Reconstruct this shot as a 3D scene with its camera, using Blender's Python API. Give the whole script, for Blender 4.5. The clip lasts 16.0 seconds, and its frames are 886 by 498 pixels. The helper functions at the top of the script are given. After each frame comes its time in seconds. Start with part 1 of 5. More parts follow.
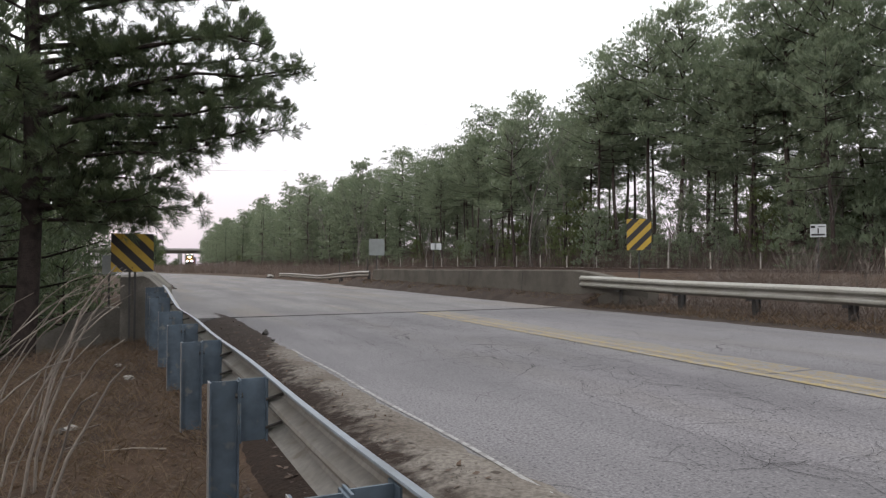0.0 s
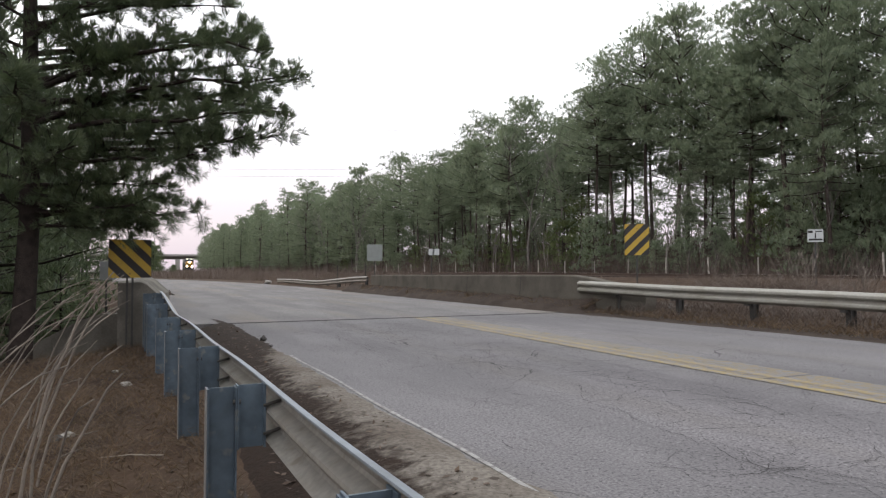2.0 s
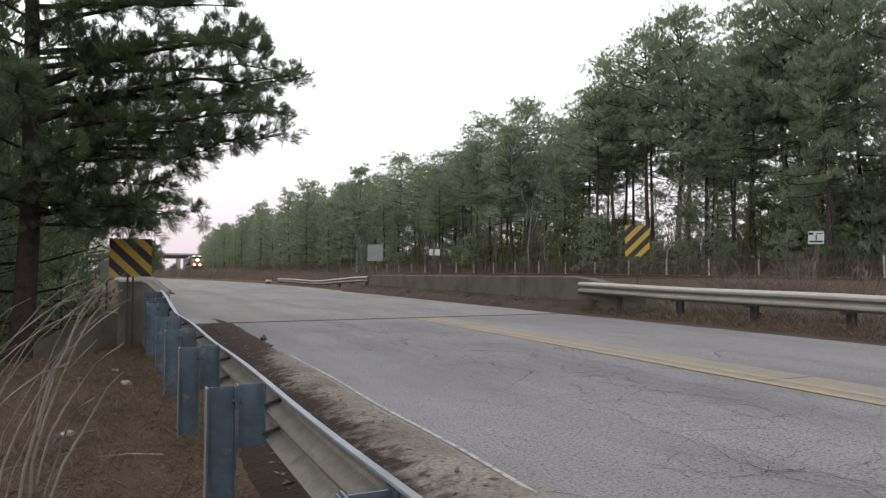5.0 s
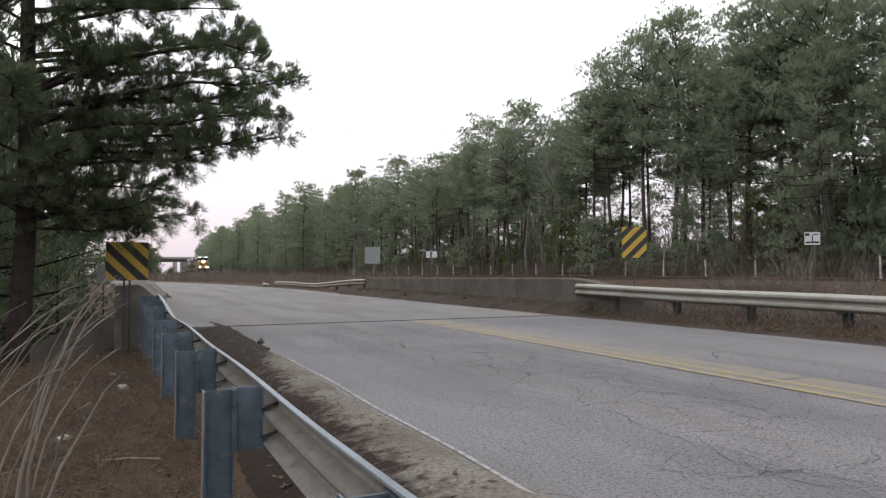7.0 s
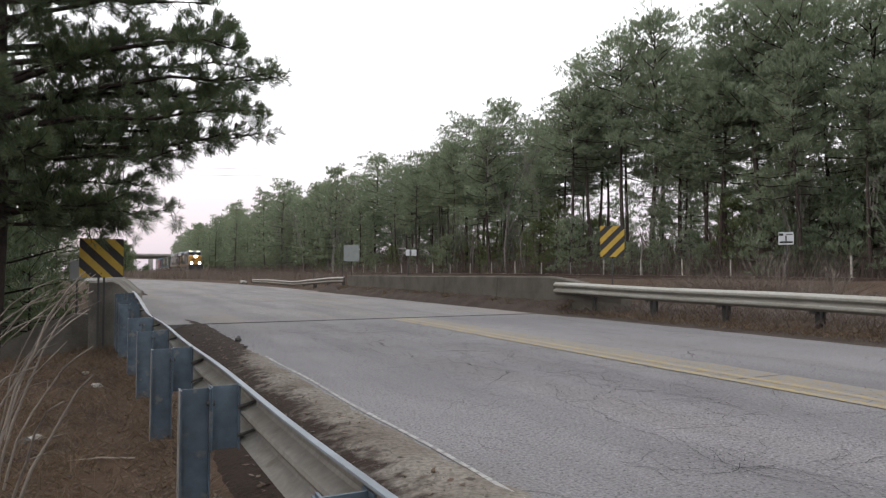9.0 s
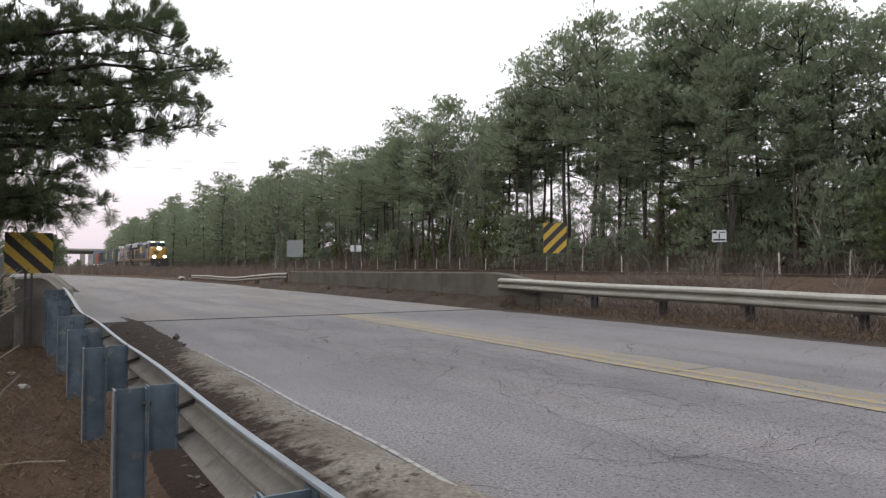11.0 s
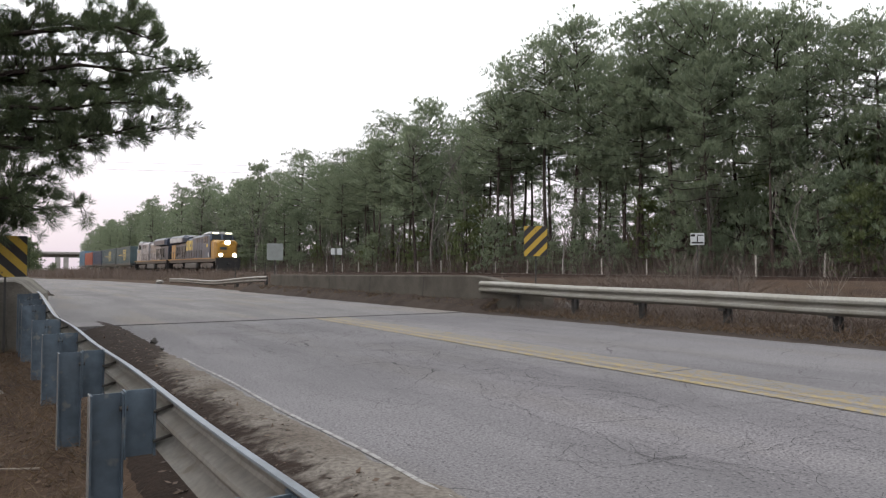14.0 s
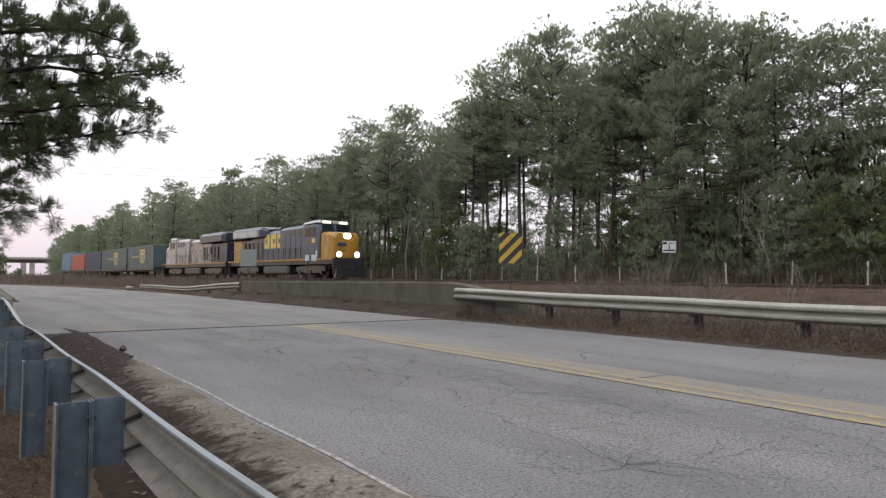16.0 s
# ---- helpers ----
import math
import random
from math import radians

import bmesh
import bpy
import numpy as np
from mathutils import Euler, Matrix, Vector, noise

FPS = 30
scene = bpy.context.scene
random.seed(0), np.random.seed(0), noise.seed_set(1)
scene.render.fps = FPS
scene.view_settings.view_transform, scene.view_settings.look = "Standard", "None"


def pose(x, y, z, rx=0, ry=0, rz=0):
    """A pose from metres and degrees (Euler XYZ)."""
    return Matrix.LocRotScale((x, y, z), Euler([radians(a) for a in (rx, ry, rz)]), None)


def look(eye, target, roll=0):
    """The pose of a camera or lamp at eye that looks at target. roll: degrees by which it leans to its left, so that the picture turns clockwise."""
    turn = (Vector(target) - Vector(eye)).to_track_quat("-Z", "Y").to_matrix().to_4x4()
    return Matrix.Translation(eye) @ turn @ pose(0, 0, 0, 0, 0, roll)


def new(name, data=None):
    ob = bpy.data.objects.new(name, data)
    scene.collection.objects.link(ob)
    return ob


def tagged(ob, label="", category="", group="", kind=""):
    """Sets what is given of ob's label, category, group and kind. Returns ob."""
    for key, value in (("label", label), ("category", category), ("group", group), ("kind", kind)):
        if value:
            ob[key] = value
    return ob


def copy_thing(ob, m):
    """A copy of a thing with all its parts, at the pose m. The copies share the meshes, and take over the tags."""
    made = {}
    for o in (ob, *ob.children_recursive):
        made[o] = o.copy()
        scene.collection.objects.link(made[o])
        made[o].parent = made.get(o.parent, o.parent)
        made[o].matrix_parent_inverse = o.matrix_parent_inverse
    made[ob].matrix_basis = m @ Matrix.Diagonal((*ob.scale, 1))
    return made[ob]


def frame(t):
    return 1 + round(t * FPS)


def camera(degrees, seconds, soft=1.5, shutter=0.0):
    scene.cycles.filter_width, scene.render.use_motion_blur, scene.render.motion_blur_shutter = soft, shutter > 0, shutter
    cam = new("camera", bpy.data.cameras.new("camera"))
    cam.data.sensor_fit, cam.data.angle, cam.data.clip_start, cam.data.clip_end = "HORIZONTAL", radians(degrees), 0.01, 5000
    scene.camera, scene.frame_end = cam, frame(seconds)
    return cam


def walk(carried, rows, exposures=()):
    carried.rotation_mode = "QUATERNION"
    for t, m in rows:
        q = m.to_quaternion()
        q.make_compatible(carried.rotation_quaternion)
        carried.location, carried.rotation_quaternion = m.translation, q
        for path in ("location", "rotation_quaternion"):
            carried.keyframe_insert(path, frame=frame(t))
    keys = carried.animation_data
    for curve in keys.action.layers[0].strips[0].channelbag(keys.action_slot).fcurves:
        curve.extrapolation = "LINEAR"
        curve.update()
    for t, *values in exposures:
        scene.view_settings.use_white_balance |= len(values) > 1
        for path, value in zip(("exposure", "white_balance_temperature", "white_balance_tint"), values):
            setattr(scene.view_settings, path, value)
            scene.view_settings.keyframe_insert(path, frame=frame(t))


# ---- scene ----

# The camera stands by the near guardrail and pans; rows: seconds, yaw, pitch, roll.
EYE = 1.1
cam = camera(67.5, 16.0, soft=1.3)
ROWS = [
    (0.0, 0.00, 1.44, -0.00),
    (0.5, -0.31, 1.57, -0.05),
    (1.0, -0.28, 1.67, -0.12),
    (1.5, -0.20, 1.81, 0.04),
    (2.0, -0.17, 1.91, 0.09),
    (2.5, -0.24, 1.97, 0.02),
    (3.0, -0.24, 1.98, -0.21),
    (3.5, -0.23, 1.93, -0.28),
    (4.0, -0.13, 1.93, -0.29),
    (6.5, -0.30, 2.06, 0.05),
    (7.0, -0.37, 2.14, 0.08),
    (7.5, -0.43, 2.19, 0.14),
    (8.0, -0.48, 2.15, -0.04),
    (8.5, -1.00, 2.04, -0.13),
    (9.0, -2.15, 1.98, -0.12),
    (11.5, -7.72, 1.59, -0.19),
    (12.0, -8.32, 1.57, -0.17),
    (12.5, -8.67, 1.57, -0.18),
    (13.0, -8.73, 1.64, -0.23),
    (13.5, -8.56, 1.80, -0.25),
    (14.0, -8.52, 1.91, -0.11),
    (14.5, -8.94, 2.03, 0.21),
    (15.0, -9.22, 2.28, 0.04),
    (15.5, -9.93, 2.43, -0.29),
    (16.0, -10.68, 2.50, -0.24),
]
walk(cam, [(t, pose(0, 0, EYE, 90 + p, r, y)) for t, y, p, r in ROWS], [(0, 0.0), (16, 0.0)])

# ---- light: after sunset, bright hazy sky, faint warm glow from the low west ----
world = bpy.data.worlds.new("dusk_sky")
scene.world = world
world.use_nodes = True
wn, wl = world.node_tree.nodes, world.node_tree.links
wn.clear()
sky = wn.new("ShaderNodeTexSky")
sky.sky_type, sky.sun_disc = "NISHITA", False
sky.sun_elevation, sky.sun_rotation = radians(6), radians(-60)
sky.dust_density = 4.0
sky_level = wn.new("ShaderNodeVectorMath")
sky_level.operation = "SCALE"
sky_level.inputs["Scale"].default_value = 0.12
wl.new(sky.outputs[0], sky_level.inputs[0])
wtc = wn.new("ShaderNodeTexCoord")
wsep = wn.new("ShaderNodeSeparateXYZ")
wl.new(wtc.outputs["Generated"], wsep.inputs[0])
haze = wn.new("ShaderNodeValToRGB")
he = haze.color_ramp.elements
he[0].position, he[0].color = 0.0, (1.0, 0.87, 0.98, 1)
he[1].position, he[1].color = 0.6, (2.75, 2.8, 2.9, 1)
mid = haze.color_ramp.elements.new(0.10)
mid.color = (1.2, 1.13, 1.23, 1)
high = haze.color_ramp.elements.new(0.28)
high.color = (2.0, 2.0, 2.08, 1)
wl.new(wsep.outputs["Z"], haze.inputs[0])
wmix = wn.new("ShaderNodeMix")
wmix.data_type = "RGBA"
wmix.inputs[0].default_value = 0.8
wl.new(sky_level.outputs[0], wmix.inputs[6])
wl.new(haze.outputs[0], wmix.inputs[7])
wbg = wn.new("ShaderNodeBackground")
wbg.inputs[1].default_value = 1.0
wl.new(wmix.outputs[2], wbg.inputs[0])
wout = wn.new("ShaderNodeOutputWorld")
wl.new(wbg.outputs[0], wout.inputs[0])

sun = new("sun", bpy.data.lights.new("sun", "SUN"))
sun.data.energy, sun.data.angle, sun.data.color = 0.5, radians(25), (1.0, 0.86, 0.78)
sun.matrix_world = look((-60, 35, 30), (0, 20, 0))

# ---- materials ----
TONE = 0.47


def toned(col):
    """Reflectance of a surface whose colour is given as it looks under this bright sky."""
    return tuple(TONE * c for c in col) if col else None


def mat(name, col, rough=0.8, metal=0.0, col2=None, scale=6.0, fine=60.0, bump=0.3, vary=0.0, spots=None, detail=6.0, cover=0.5, grit=0.35, crisp=0.2):
    """Base colour with a broad mottling towards col2, fine grain, bump, and a shift from piece to piece."""
    col, col2, spots = toned(col), toned(col2), (toned(spots[0]), *spots[1:]) if spots else None
    m = bpy.data.materials.new(name)
    m.use_nodes = True
    nt = m.node_tree
    b = nt.nodes["Principled BSDF"]
    b.inputs["Roughness"].default_value, b.inputs["Metallic"].default_value = rough, metal
    if rough >= 0.9:
        b.inputs["Specular IOR Level"].default_value = 0.1
    tc = nt.nodes.new("ShaderNodeTexCoord")
    def nz(sc, det=detail):
        n = nt.nodes.new("ShaderNodeTexNoise")
        n.inputs["Scale"].default_value, n.inputs["Detail"].default_value = sc, det
        nt.links.new(tc.outputs["Object"], n.inputs["Vector"])
        return n
    def ramp(src, a, c):
        r = nt.nodes.new("ShaderNodeMapRange")
        r.inputs[1].default_value, r.inputs[2].default_value = a, c
        nt.links.new(src, r.inputs[0])
        return r.outputs[0]
    def mix(f, a, c, mode="MIX"):
        x = nt.nodes.new("ShaderNodeMix")
        x.data_type, x.blend_type = "RGBA", mode
        if isinstance(f, float):
            x.inputs[0].default_value = f
        else:
            nt.links.new(f, x.inputs[0])
        for k, v in ((6, a), (7, c)):
            if isinstance(v, tuple):
                x.inputs[k].default_value = (*v, 1)
            else:
                nt.links.new(v, x.inputs[k])
        return x.outputs[2]
    col2 = col2 or tuple(0.7 * c for c in col)
    broad, grain = nz(scale), nz(fine, 3.0)
    out = mix(ramp(broad.outputs[0], 0.62 - cover * 0.4, 0.92 - cover * 0.4), tuple(col), tuple(col2))
    out = mix(ramp(grain.outputs[0], 0.5 - crisp, 0.5 + crisp), out, mix(grit, out, tuple(0.35 * c for c in col)))
    if spots:
        sp = nz(spots[1], 2.0)
        out = mix(ramp(sp.outputs[0], spots[2], spots[2] + 0.08), out, tuple(spots[0]))
    if vary:
        oi = nt.nodes.new("ShaderNodeObjectInfo")
        hs = nt.nodes.new("ShaderNodeHueSaturation")
        nt.links.new(out, hs.inputs["Color"])
        mr = nt.nodes.new("ShaderNodeMapRange")
        mr.inputs[3].default_value, mr.inputs[4].default_value = 1 - vary, 1 + vary
        nt.links.new(oi.outputs["Random"], mr.inputs[0])
        nt.links.new(mr.outputs[0], hs.inputs["Value"])
        out = hs.outputs[0]
    nt.links.new(out, b.inputs["Base Color"])
    if bump:
        bp = nt.nodes.new("ShaderNodeBump")
        bp.inputs["Strength"].default_value, bp.inputs["Distance"].default_value = bump, 0.02
        nt.links.new(grain.outputs[0], bp.inputs["Height"])
        nt.links.new(bp.outputs[0], b.inputs["Normal"])
    return m


def leaf_mat(name, col, col2, through_col, vary=0.12):
    """Needles and dry blades: colour by clump, a little light passing through."""
    m = bpy.data.materials.new(name)
    m.use_nodes = True
    nt = m.node_tree
    b = nt.nodes["Principled BSDF"]
    b.inputs["Roughness"].default_value = 0.6
    geo = nt.nodes.new("ShaderNodeNewGeometry")
    x = nt.nodes.new("ShaderNodeMix")
    x.data_type = "RGBA"
    x.inputs[6].default_value, x.inputs[7].default_value = (*col, 1), (*col2, 1)
    nt.links.new(geo.outputs["Random Per Island"], x.inputs[0])
    oi = nt.nodes.new("ShaderNodeObjectInfo")
    hs = nt.nodes.new("ShaderNodeHueSaturation")
    mr = nt.nodes.new("ShaderNodeMapRange")
    mr.inputs[3].default_value, mr.inputs[4].default_value = 1 - vary, 1 + vary
    nt.links.new(oi.outputs["Random"], mr.inputs[0])
    nt.links.new(mr.outputs[0], hs.inputs["Value"])
    nt.links.new(x.outputs[2], hs.inputs["Color"])
    nt.links.new(hs.outputs[0], b.inputs["Base Color"])
    tr = nt.nodes.new("ShaderNodeBsdfTranslucent")
    tr.inputs[0].default_value = (*through_col, 1)
    ms = nt.nodes.new("ShaderNodeMixShader")
    ms.inputs[0].default_value = 0.4
    nt.links.new(b.outputs[0], ms.inputs[1])
    nt.links.new(tr.outputs[0], ms.inputs[2])
    nt.links.new(ms.outputs[0], nt.nodes["Material Output"].inputs[0])
    return m


def glow_mat(name, col, strength):
    m = bpy.data.materials.new(name)
    m.use_nodes = True
    b = m.node_tree.nodes["Principled BSDF"]
    b.inputs["Base Color"].default_value = (*col, 1)
    b.inputs["Emission Color"].default_value = (*col, 1)
    b.inputs["Emission Strength"].default_value = strength
    return m


def road_mat(name, col, dark, streak, crackle, stain):
    """Old pavement: aggregate speckle, patches and wheel-track streaks along the road, a net of fine cracks."""
    col, dark, stain = toned(col), toned(dark), toned(stain)
    m = bpy.data.materials.new(name)
    m.use_nodes = True
    nt = m.node_tree
    b = nt.nodes["Principled BSDF"]
    b.inputs["Roughness"].default_value = 0.88
    b.inputs["Specular IOR Level"].default_value = 0.2
    tc = nt.nodes.new("ShaderNodeTexCoord")

    def mapped(sx, sy, turn=HEAD):
        mp = nt.nodes.new("ShaderNodeMapping")
        mp.vector_type = "TEXTURE"
        mp.inputs["Rotation"].default_value = (0, 0, turn)
        mp.inputs["Scale"].default_value = (sx, sy, 1)
        nt.links.new(tc.outputs["Object"], mp.inputs[0])
        return mp.outputs[0]

    def nz(vec, sc, det=4.0):
        n = nt.nodes.new("ShaderNodeTexNoise")
        n.inputs["Scale"].default_value, n.inputs["Detail"].default_value = sc, det
        nt.links.new(vec, n.inputs["Vector"])
        return n.outputs[0]

    def ramp(src, a, c, lo=0.0, hi=1.0):
        r = nt.nodes.new("ShaderNodeMapRange")
        for k, v in ((1, a), (2, c), (3, lo), (4, hi)):
            r.inputs[k].default_value = v
        nt.links.new(src, r.inputs[0])
        return r.outputs[0]

    def mul(a, c):
        x = nt.nodes.new("ShaderNodeMath")
        x.operation = "MULTIPLY"
        for k, v in ((0, a), (1, c)):
            if isinstance(v, float):
                x.inputs[k].default_value = v
            else:
                nt.links.new(v, x.inputs[k])
        return x.outputs[0]

    def mix(f, a, c):
        x = nt.nodes.new("ShaderNodeMix")
        x.data_type = "RGBA"
        nt.links.new(f, x.inputs[0])
        for k, v in ((6, a), (7, c)):
            if isinstance(v, tuple):
                x.inputs[k].default_value = (*v, 1)
            else:
                nt.links.new(v, x.inputs[k])
        return x.outputs[2]
    flat, along = mapped(1, 1), mapped(1, 9)
    out = mix(ramp(nz(flat, 0.35, 5), 0.38, 0.66), col, tuple(0.72 * c for c in col))
    out = mix(mul(ramp(nz(along, 1.1, 5), 0.44, 0.62), streak), out, dark)
    out = mix(mul(ramp(nz(along, 0.9, 3), 0.52, 0.64), streak), out, stain)
    grain, chips = nz(flat, 60, 3), nz(flat, 38, 2)
    out = mix(ramp(grain, 0.40, 0.60, 0.0, 0.7), out, dark)
    out = mix(ramp(chips, 0.58, 0.66, 0.0, 0.7), out, tuple(0.5 * c for c in dark))
    out = mix(ramp(nz(flat, 30, 2), 0.64, 0.71, 0.0, 0.5), out, tuple(1.45 * c for c in col))
    warp = nt.nodes.new("ShaderNodeMix")
    warp.data_type = "VECTOR"
    warp.inputs[0].default_value = 0.16
    wob = nt.nodes.new("ShaderNodeTexNoise")
    wob.inputs["Scale"].default_value = 2.2
    nt.links.new(flat, wob.inputs["Vector"])
    nt.links.new(flat, warp.inputs[4])
    nt.links.new(wob.outputs[1], warp.inputs[5])
    for sc, width, lo, hi in ((0.6, 0.0035, 0.47, 0.58), (1.9, 0.007, 0.53, 0.63), (5.2, 0.022, 0.60, 0.70)):
        v = nt.nodes.new("ShaderNodeTexVoronoi")
        v.feature = "DISTANCE_TO_EDGE"
        v.inputs["Scale"].default_value = sc
        nt.links.new(warp.outputs[1], v.inputs["Vector"])
        hair = ramp(v.outputs["Distance"], width * 0.25, width, 1.0, 0.0)
        out = mix(mul(mul(hair, ramp(nz(along, 0.8 + sc * 0.2, 3), lo, hi)), crackle), out, tuple(0.22 * c for c in dark))
    nt.links.new(out, b.inputs["Base Color"])
    bp = nt.nodes.new("ShaderNodeBump")
    bp.inputs["Strength"].default_value, bp.inputs["Distance"].default_value = 0.35, 0.008
    nt.links.new(grain, bp.inputs["Height"])
    nt.links.new(bp.outputs[0], b.inputs["Normal"])
    return m


HEAD = radians(24.3)
M_ASPHALT = road_mat("asphalt_worn", (0.355, 0.333, 0.342), (0.145, 0.138, 0.145), 0.42, 0.9, (0.30, 0.27, 0.235))
M_DECK = road_mat("bridge_deck_pavement", (0.375, 0.352, 0.346), (0.155, 0.147, 0.149), 0.55, 0.35, (0.39, 0.33, 0.265))
M_CRACK = mat("crack_tar", (0.085, 0.08, 0.082), 0.9, fine=30)
M_OLDPAINT = mat("old_paint_film", (0.34, 0.262, 0.15), 0.85, col2=(0.27, 0.235, 0.19), scale=1.6, fine=40, spots=((0.235, 0.22, 0.215), 11, 0.46), grit=0.5)
M_YELLOW = mat("road_paint_yellow", (0.47, 0.35, 0.14), 0.8, col2=(0.36, 0.29, 0.19), scale=3, fine=30, spots=((0.27, 0.245, 0.22), 12, 0.50), grit=0.6)
M_WHITE = mat("road_paint_white", (0.52, 0.51, 0.48), 0.8, col2=(0.33, 0.31, 0.29), scale=2.5, fine=30, spots=((0.25, 0.23, 0.22), 14, 0.50))


def verge_mat():
    """Sand along the pavement, dark leaf soil by the rail and in a drift before the bridge, ragged where they meet."""
    m = mat("verge_sand_and_soil", (0.33, 0.292, 0.252), 0.95, col2=(0.20, 0.165, 0.135), scale=1.5, fine=34, bump=0.5, spots=((0.10, 0.08, 0.065), 9, 0.63), grit=0.55, cover=0.55, crisp=0.12)
    nt = m.node_tree
    b = nt.nodes["Principled BSDF"]
    sand = b.inputs["Base Color"].links[0].from_socket
    tc = nt.nodes.new("ShaderNodeTexCoord")
    mp = nt.nodes.new("ShaderNodeMapping")
    mp.vector_type = "TEXTURE"
    mp.inputs["Rotation"].default_value = (0, 0, HEAD)
    nt.links.new(tc.outputs["Object"], mp.inputs[0])
    sep = nt.nodes.new("ShaderNodeSeparateXYZ")
    nt.links.new(mp.outputs[0], sep.inputs[0])

    def math_node(op, a, c):
        x = nt.nodes.new("ShaderNodeMath")
        x.operation = op
        for k, v in ((0, a), (1, c)):
            if isinstance(v, float):
                x.inputs[k].default_value = v
            else:
                nt.links.new(v, x.inputs[k])
        return x.outputs[0]

    def nz(sc, det):
        n = nt.nodes.new("ShaderNodeTexNoise")
        n.inputs["Scale"].default_value, n.inputs["Detail"].default_value = sc, det
        nt.links.new(mp.outputs[0], n.inputs["Vector"])
        return math_node("SUBTRACT", n.outputs[0], 0.5)
    drift = nt.nodes.new("ShaderNodeMapRange")
    drift.interpolation_type = "SMOOTHSTEP"
    for k, v in ((1, 7.8), (2, 11.0), (3, 0.0), (4, 0.55)):
        drift.inputs[k].default_value = v
    nt.links.new(sep.outputs["Y"], drift.inputs[0])
    edge = math_node("SUBTRACT", math_node("SUBTRACT", sep.outputs["X"], 1.40), drift.outputs[0])
    edge = math_node("ADD", edge, math_node("MULTIPLY", nz(1.3, 3), 0.55))
    edge = math_node("ADD", edge, math_node("MULTIPLY", nz(9.0, 6), 0.75))
    soft = nt.nodes.new("ShaderNodeMapRange")
    for k, v in ((1, -0.10), (2, 0.12), (3, 1.0), (4, 0.0)):
        soft.inputs[k].default_value = v
    nt.links.new(edge, soft.inputs[0])
    dirt = nt.nodes.new("ShaderNodeMix")
    dirt.data_type = "RGBA"
    dirt.inputs[6].default_value = (*toned((0.068, 0.045, 0.033)), 1)
    dirt.inputs[7].default_value = (*toned((0.026, 0.020, 0.017)), 1)
    nt.links.new(math_node("ADD", nz(16, 4), 0.5), dirt.inputs[0])
    x = nt.nodes.new("ShaderNodeMix")
    x.data_type = "RGBA"
    nt.links.new(soft.outputs[0], x.inputs[0])
    nt.links.new(sand, x.inputs[6])
    nt.links.new(dirt.outputs[2], x.inputs[7])
    nt.links.new(x.outputs[2], b.inputs["Base Color"])
    return m


M_VERGE = verge_mat()
M_SOIL = mat("leaf_litter_soil", (0.122, 0.080, 0.054), 0.97, col2=(0.06, 0.041, 0.031), scale=1.3, fine=24, bump=0.9, spots=((0.2, 0.15, 0.1), 14, 0.66))
M_SOILDARK = mat("damp_leaf_soil", (0.105, 0.081, 0.066), 0.97, col2=(0.062, 0.048, 0.041), scale=2, fine=26, bump=0.9, spots=((0.14, 0.10, 0.07), 16, 0.66))
M_CONC = mat("weathered_concrete", (0.205, 0.185, 0.155), 0.9, col2=(0.12, 0.108, 0.09), scale=1.4, fine=30, bump=0.4)
M_CONC_PALE = mat("pale_concrete", (0.31, 0.285, 0.245), 0.9, col2=(0.15, 0.14, 0.12), scale=1.8, fine=30, bump=0.4)
# Near-white concrete with the sunlit look put into its colour, for the overpass.
M_CONC_WHITE = mat("sunlit_concrete", (0.72, 0.68, 0.64), 0.9, col2=(0.5, 0.47, 0.43), scale=0.6, fine=8, bump=0.2)
M_GALV = mat("galvanized_steel", (0.40, 0.375, 0.335), 0.55, 0.3, col2=(0.27, 0.235, 0.185), scale=3, fine=25, bump=0.05, spots=((0.20, 0.165, 0.125), 6, 0.64), grit=0.5)
M_POST = mat("galvanized_post_blue_grey", (0.165, 0.22, 0.275), 0.55, 0.3, col2=(0.095, 0.14, 0.185), scale=4, fine=14, bump=0.1, vary=0.14, spots=((0.25, 0.26, 0.255), 11, 0.62), grit=0.5)
M_POSTEDGE = mat("pale_flange_steel", (0.4, 0.38, 0.37), 0.6, 0.3, fine=20, bump=0.05)
# Bluer and paler than the beam's tan: sky light on the upper flange, as colour.
M_GALVTOP = mat("galvanized_top_skylit", (0.37, 0.42, 0.47), 0.5, 0.35, col2=(0.27, 0.30, 0.33), scale=3, fine=25, bump=0.05)
M_BOLT = mat("bolt_steel", (0.12, 0.11, 0.1), 0.6, 0.6)
M_RAILOLD = mat("dull_guardrail", (0.52, 0.505, 0.445), 0.6, 0.2, col2=(0.40, 0.37, 0.30), scale=2, fine=25, bump=0.05)
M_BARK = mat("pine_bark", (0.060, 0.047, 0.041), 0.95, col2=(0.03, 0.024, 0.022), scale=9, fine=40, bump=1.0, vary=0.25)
# Lighter copy of the bark for the far wood, its brighter look in the colour.
M_BARKFAR = mat("pine_bark_far_lifted", (0.165, 0.13, 0.115), 0.95, col2=(0.085, 0.068, 0.06), scale=4, fine=20, bump=0.6, vary=0.3)
M_BARKPALE = mat("grey_bark", (0.44, 0.40, 0.37), 0.95, col2=(0.25, 0.22, 0.20), scale=6, fine=40, bump=0.6, vary=0.3)
M_CANE = mat("dry_cane", (0.37, 0.31, 0.255), 0.8, col2=(0.17, 0.14, 0.115), scale=3, fine=30, bump=0.2, vary=0.2)
